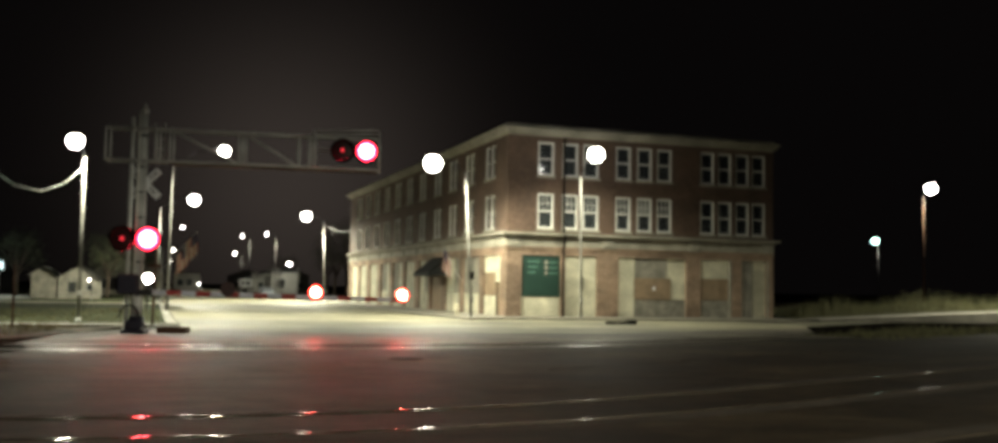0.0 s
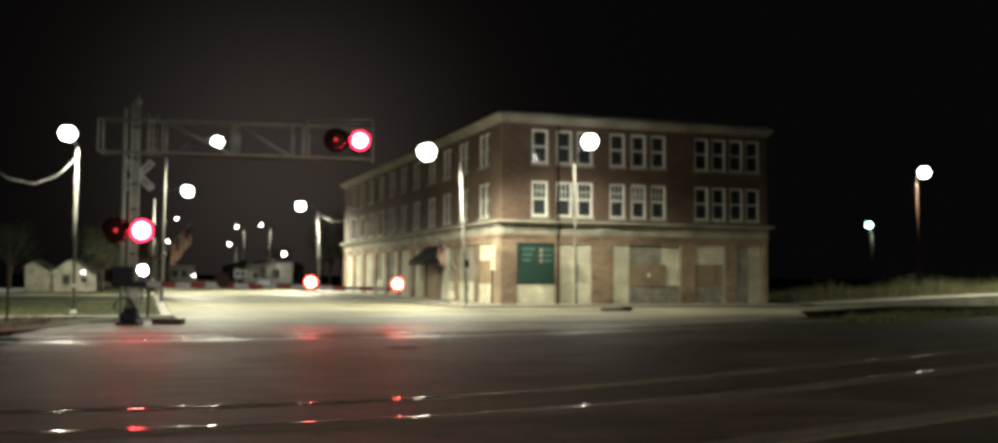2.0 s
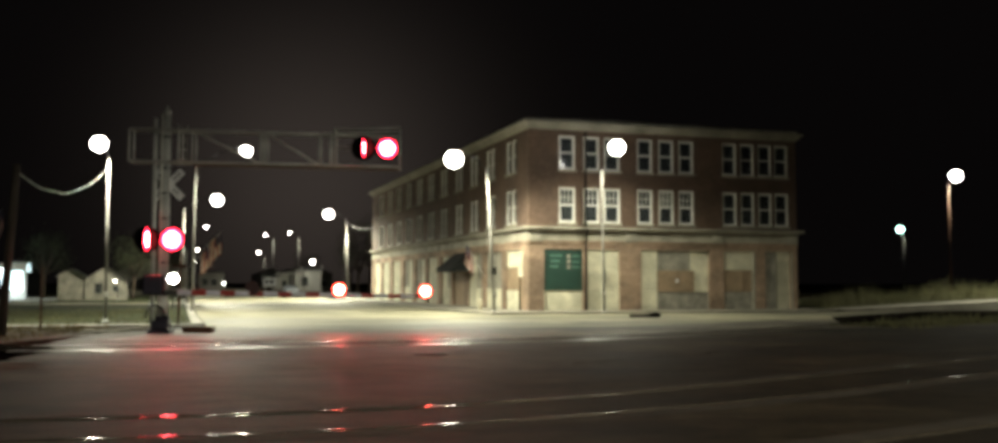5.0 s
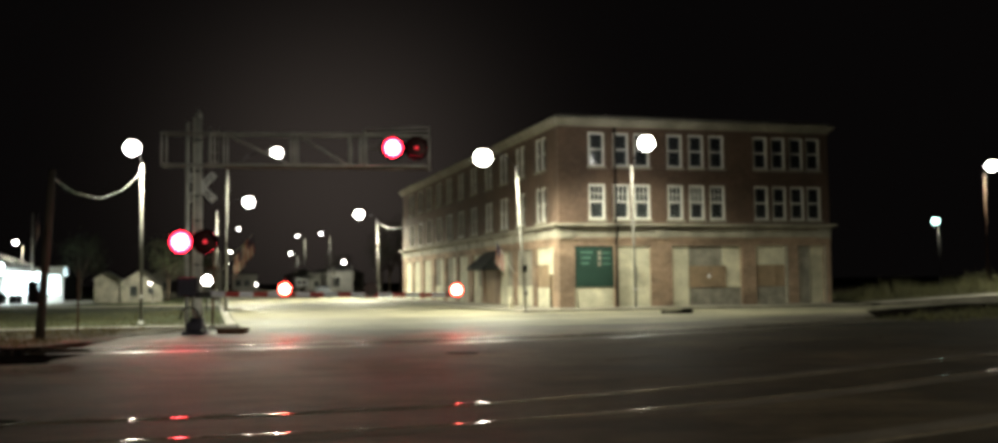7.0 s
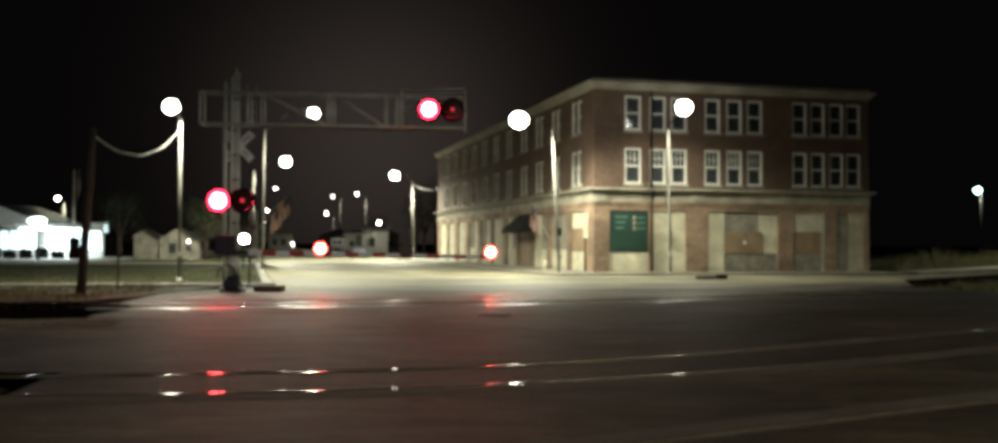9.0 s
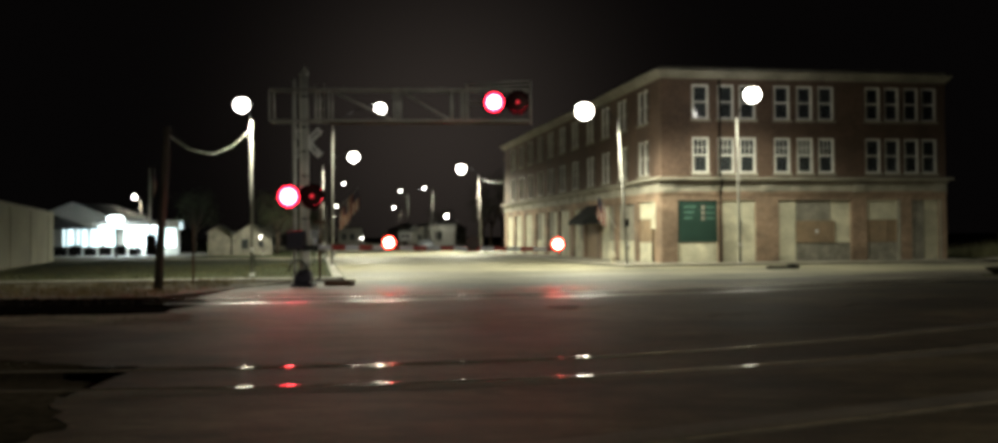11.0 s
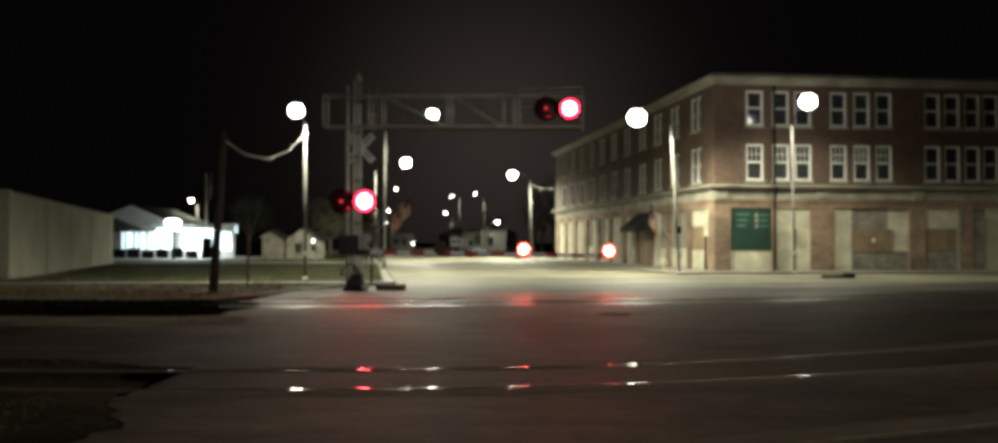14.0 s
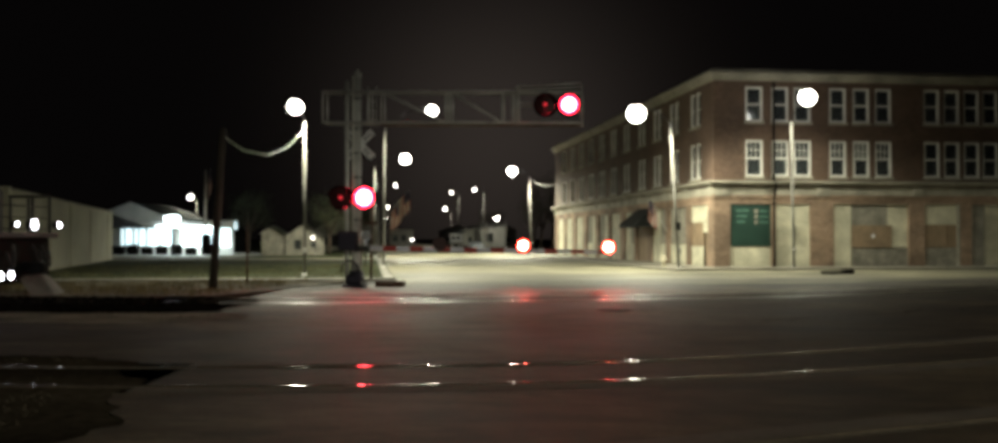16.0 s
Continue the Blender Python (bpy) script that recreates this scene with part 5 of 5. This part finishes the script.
def tree(p, h, spread, seed, label):
    """A forked trunk with limbs and a loose crown of many small leaf clumps."""
    rng = random.Random(seed)
    t = thing("street_tree", pose(p.x, p.y, level(p.y)), label, "tree", "trees by the street")
    bm = bm_new()
    rod(bm, (0, 0, 0), (0.1, 0, h * 0.4), 0.2, 0.14, 10)
    tips = []
    for k in range(9):
        a, r = k * 2.4, spread * (0.35 + 0.5 * rng.random())
        q = Vector((r * math.cos(a), r * math.sin(a), h * (0.55 + 0.38 * rng.random())))
        rod(bm, (0.1, 0, h * (0.3 + 0.1 * rng.random())), q, 0.08, 0.02, 6)
        tips.append(q)
    part("trunk", bm, "bark", t)
    verts, faces = [], []
    for q in tips:
        for k in range(230):
            c = q + Vector((rng.gauss(0, spread * 0.22), rng.gauss(0, spread * 0.22), rng.gauss(0, h * 0.09)))
            d, e = Vector((rng.gauss(0, 1), rng.gauss(0, 1), rng.gauss(0, 1))).normalized() * 0.10, Vector((rng.gauss(0, 1), rng.gauss(0, 1), rng.gauss(0, 1))).normalized() * 0.06
            i = len(verts)
            verts += [c - d, c + e, c + d, c - e]
            faces.append((i, i + 1, i + 2, i + 3))
    me = bpy.data.meshes.new("crown")
    me.from_pydata([tuple(v) for v in verts], [], faces)
    me.materials.append(M["leaf"])
    ob = new("crown", me)
    ob.parent = t
    return tagged(ob, kind="stuff")


for k, (u, v, w, h) in enumerate(((-27, 84, 7, 3.0), (-26, 112, 8, 3.4), (-25.5, 150, 8, 3.2), (-26, 190, 9, 3.5), (4.5, 165, 8, 3.6), (4, 200, 8, 3.2), (-30, 250, 12, 4), (2, 250, 10, 4))):
    p = town(u, v)
    gable_house("wooden_house", pose(p.x, p.y, level(p.y) - 0.05, 0, 0, TURN + 4 * (k % 3)), w, 7, h, h + 1.9, "siding" if k % 2 else "boardgrey",
                "distant dim house down the main street", ((1.2, 2.1, 0.9, 2.1, "pane"), (w - 2.2, w - 1.3, 0.9, 2.1, "pane")), trim="boardgrey")
for k, (u, v, h) in enumerate(((-21.5, 96, 6.5), (-22, 136, 8), (-20.8, 170, 7), (9, 120, 9), (8, 175, 8), (-34, 70, 7))):
    tree(town(u, v), h, h * 0.4, 20 + k, "dim leafy tree down the main street")
tree(town(3.2, 78), 8.5, 3.2, 2, "thin dim street tree past the brick block")
tree(town(6.5, 88), 11, 4.2, 3, "tall dim tree behind the far shop")
tree(town(-24, 60), 7, 3.2, 8, "dark tree among the houses beyond the lot")


# ---------------------------------------------------------------- rail machine
def build_machine():
    """A short dark rail machine; its front is at local x = 0 and it runs along +x."""
    t = thing("rail_machine", Matrix(), "dark dirty rail vehicle with a louvred pale hood, headlights and snowplough", "rail vehicle")
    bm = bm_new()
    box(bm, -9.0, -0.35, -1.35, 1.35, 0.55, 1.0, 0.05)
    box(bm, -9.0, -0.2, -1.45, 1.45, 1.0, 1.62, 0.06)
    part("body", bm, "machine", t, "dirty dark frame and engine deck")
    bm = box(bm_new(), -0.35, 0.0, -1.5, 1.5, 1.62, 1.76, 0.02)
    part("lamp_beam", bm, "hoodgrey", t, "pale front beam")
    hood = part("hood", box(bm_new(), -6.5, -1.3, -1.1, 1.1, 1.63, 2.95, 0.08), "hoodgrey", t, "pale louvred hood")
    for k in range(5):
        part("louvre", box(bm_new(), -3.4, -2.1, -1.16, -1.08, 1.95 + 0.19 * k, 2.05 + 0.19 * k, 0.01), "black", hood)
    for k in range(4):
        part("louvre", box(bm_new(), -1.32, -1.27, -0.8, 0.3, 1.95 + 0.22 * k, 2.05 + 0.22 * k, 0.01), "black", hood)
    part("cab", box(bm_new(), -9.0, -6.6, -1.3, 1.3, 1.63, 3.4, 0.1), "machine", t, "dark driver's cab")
    for x in (-0.15, -0.75):
        for y in (-1.3, 1.3, 0.4):
            part("rail_post", rod(bm_new(), (x, y, 1.7), (x, y, 2.75), 0.04, None, 8), "hoodgrey", t)
    bm = bm_new()
    for y in (-1.3, 1.3):
        rod(bm, (-0.15, y, 2.75), (-1.3, y, 2.75), 0.035, None, 8)
    part("hand_rail", bm, "hoodgrey", t)
    bm = bm_new()
    rod(bm, (-1.0, -0.6, 2.9), (-1.0, -0.6, 3.5), 0.06, None, 10)
    rod(bm, (-1.0, -0.6, 3.45), (-1.25, -0.7, 3.62), 0.06, None, 10)
    part("exhaust_stack", bm, "hoodgrey", t, "curved exhaust stack")
    for y, r in ((1.42, 0.07), (0.1, 0.12), (-0.75, 0.05)):
        h = part("headlight", rod(bm_new(), (-0.1, y, 1.97), (0.06, y, 1.97), r + 0.03, None, 16), "black", t)
        part("lens", rod(bm_new(), (0.062, y, 1.97), (0.085, y, 1.97), r, None, 16), "headlight", h, "glowing lens")
    for y in (-1.42, -0.95):
        h = part("ditch_light", rod(bm_new(), (-0.13, y, 0.68), (0.03, y, 0.68), 0.16, None, 16), "black", t)
        part("lens", rod(bm_new(), (0.032, y, 0.68), (0.055, y, 0.68), 0.09, None, 16), "headlight", h, "glowing lens")
    bm = bm_new()
    v = [bm.verts.new(p) for p in ((-0.2, -0.2, 0.62), (-0.2, 1.35, 0.62), (0.22, 1.45, 0.12), (0.22, -0.3, 0.12), (0.02, 0.55, 0.66), (0.42, 0.55, 0.10))]
    for f in ((0, 4, 5, 3), (4, 1, 2, 5)):
        bm.faces.new([v[i] for i in f])
    bmesh.ops.solidify(bm, geom=bm.faces[:], thickness=0.04)
    part("snowplough", bm, "polewhite", t, "pale bent snowplough blade")
    part("coupler", box(bm_new(), -0.2, 0.45, -0.16, 0.16, 0.72, 0.98, 0.05), "machine", t, "black drawbar coupler")
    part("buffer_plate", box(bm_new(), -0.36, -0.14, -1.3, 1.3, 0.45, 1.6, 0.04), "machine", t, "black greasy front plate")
    for k, y in enumerate((-0.62, 0.35, 0.8)):
        bm = bm_new()
        last = None
        for q in range(7):
            p = Vector((-0.1 + 0.12 * math.sin(q * 0.5), y + 0.06 * q * (1 if k else -1), 1.45 - 0.5 * math.sin(q * math.pi / 6) - 0.03 * q))
            if last:
                rod(bm, last, p, 0.03, None, 6)
            last = p
        part("hose", bm, "black", t, "black hanging brake hose")
    for y in (-1.25, 1.25):
        for z in (0.5, 0.85, 1.2):
            part("step", box(bm_new(), -0.75, -0.38, y - 0.2, y + 0.2, z, z + 0.05, 0.01), "hoodgrey", t)
    for z in (1.85, 2.15, 2.45):
        part("grab_rail", rod(bm_new(), (-0.15, -1.3, z), (-0.15, 1.3, z), 0.018, None, 6), "hoodgrey", t)
    for x in (-1.6, -3.4, -6.4, -8.2):
        for y in (-0.72, 0.72):
            part("wheel", rod(bm_new(), (x, y - 0.06, 0.40), (x, y + 0.06, 0.40), 0.40, None, 24), "rust", t)
    return t


MACHINE = build_machine()


# ---------------------------------------------------------------- grass and weeds
def blades(name, area, count, hmin, hmax, label, seed, lift=0.04, material="blade"):
    """Loose grass blades over a quadrilateral, joined as stuff."""
    rng = np.random.default_rng(seed)
    a, b, c, d = [np.array(p[:2]) for p in area]
    verts, faces = [], []
    for k in range(count):
        s, q = rng.random(2)
        p = (a * (1 - s) + b * s) * (1 - q) + (d * (1 - s) + c * s) * q
        h = (hmin + (hmax - hmin) * rng.random() ** 2) * (0.35 + 1.1 * max(0.0, 0.5 + noise.noise(Vector((p[0] * 0.28, p[1] * 0.28, seed)))))
        ang, lean, w = rng.random() * 6.283, rng.normal(0, 0.35, 2) * h, 0.012 + 0.012 * rng.random()
        z = level(p[1]) + (lift(p[0], p[1]) if callable(lift) else lift)
        dx, dy = math.cos(ang) * w, math.sin(ang) * w
        i = len(verts)
        verts += [(p[0] - dx, p[1] - dy, z), (p[0] + dx, p[1] + dy, z), (p[0] + lean[0] * 0.4 + dx * 0.7, p[1] + lean[1] * 0.4 + dy * 0.7, z + h * 0.6),
                  (p[0] + lean[0] * 0.4 - dx * 0.7, p[1] + lean[1] * 0.4 - dy * 0.7, z + h * 0.6), (p[0] + lean[0], p[1] + lean[1], z + h)]
        faces += [(i, i + 1, i + 2, i + 3), (i + 3, i + 2, i + 4)]
    me = bpy.data.meshes.new(name)
    me.from_pydata(verts, [], faces)
    me.materials.append(M[material])
    return tagged(new(name, me), label, "grass", kind="stuff")


blades("weeds", (town(20.0, -1.0), town(60, -1.0), town(60, 7), town(20.0, 7)), 15000, 0.2, 1.05, "tall pale weeds on the bank beyond the block", 3, lambda x, y: 0.12 + float(np.interp((x - CORNER.x) * CU.x + (y - CORNER.y) * CU.y, (19.2, 30, 45, 90), (0, 0.45, 0.95, 1.5))))
blades("weeds", ((17, 33.5), (40, 55), (38, 58), (15, 37)), 2500, 0.1, 0.45, "low weeds along the far track", 4, 0.0)
blades("grass_tufts", (town(-60, -15), town(-19.1, -15), town(-19.1, 12), town(-60, 12)), 16000, 0.04, 0.14, "short grass blades on the lot", 6, 0.05)


blades("dry_grass", ((-44, 27.0), (-11.0, 27.6), town(-21.4, -17.2), town(-56, -17.2)), 17000, 0.04, 0.20, "dry straw-coloured verge beside the walk", 9, 0.0, "drygrass")


def stones(name, area, count, rmin, rmax, label, seed, material, lift=0.0):
    """Loose angular stones over a quadrilateral, joined as stuff."""
    rng = np.random.default_rng(seed)
    a, b, c, d = [np.array(p[:2]) for p in area]
    verts, faces = [], []
    for k in range(count):
        s, q = rng.random(2)
        p = (a * (1 - s) + b * s) * (1 - q) + (d * (1 - s) + c * s) * q
        r = rmin + (rmax - rmin) * rng.random() ** 2
        z = level(p[1]) + lift
        i, t0 = len(verts), rng.random() * 6.283
        verts += [(p[0] + r * rng.uniform(0.7, 1.2) * math.cos(t0 + n * 1.257), p[1] + r * rng.uniform(0.7, 1.2) * math.sin(t0 + n * 1.257), z) for n in range(5)]
        verts += [(p[0] + 0.55 * r * math.cos(t0 + 0.5 + n * 2.094), p[1] + 0.55 * r * math.sin(t0 + 0.5 + n * 2.094), z + r * rng.uniform(0.5, 1.0)) for n in range(3)]
        faces += [(i + 5, i + 6, i + 7), (i, i + 1, i + 5), (i + 1, i + 6, i + 5), (i + 1, i + 2, i + 6), (i + 2, i + 3, i + 6), (i + 3, i + 7, i + 6), (i + 3, i + 4, i + 7), (i + 4, i, i + 7), (i, i + 5, i + 7)]
    me = bpy.data.meshes.new(name)
    me.from_pydata(verts, [], faces)
    me.materials.append(M[material])
    return tagged(new(name, me), label, "stones", kind="stuff")


stones("ballast_stones", ((-34, 20.6), (-9.3, 21.0), (-10.2, 26.6), (-34, 26.5)), 7000, 0.02, 0.07, "broken ballast stones along the far track, blackened for the bed's shade", 31, "ballast", 0.012)
stones("cinders", ((-10.5, 5.5), (-3.7, 5.0), (-6.6, 13.0), (-13.5, 14.3)), 5000, 0.008, 0.03, "dark cinders beside the near track", 32, "earth")
stones("loose_gravel", ((-34, 18.0), (-8.0, 18.6), (-8.0, 20.9), (-34, 20.3)), 2500, 0.012, 0.04, "pale loose gravel between the tracks", 33, "gravel", 0.014)


# ---------------------------------------------------------------- what moves
def motions():
    # each lens turns over in two thirtieths of a second, from its lit face to its dull one and back
    for lens, place, phase, early, late in LENSES:
        rows, k, ang = [(0.0, 0 if phase == 1 else 180)], 0, 0 if phase == 1 else 180
        while True:
            n = round((FIRST + HALF * k) * 30 + (late if ang % 360 == 0 else early))
            if n + 3 > 478:
                break
            rows += [(n / 30, ang), ((n + 1) / 30, ang + 89), ((n + 2) / 30, ang + 178), ((n + 3) / 30, ang + 180)]
            ang += 180
            k += 1
        rows.append((16.0, ang))
        walk(lens, [(t, Matrix.Translation(place) @ pose(0, 0, 0, 0, 0, a)) for t, a in rows])
    off = Matrix.Translation((0, -0.4, 1.95))
    walk(YARD_LENS, [(t, off @ pose(0, 0, 0, 0, 0, a)) for t, a in ((0.0, 0), (10.25, 0), (10.32, 60), (10.39, 120), (10.46, 180), (16.0, 180))])
    x16 = -14.76
    speed = 3.80

    def at(t):
        x = x16 - speed * (16.0 - t)
        return pose(x, far_line(x), level(20) + 0.012, 0, 0, math.degrees(math.atan2(far_line(x + 1) - far_line(x - 1), 2)))

    walk(MACHINE, [(t, at(t)) for t in (0.0, 4.0, 8.0, 12.0, 14.0, 15.0, 15.5, 16.0)])


motions()
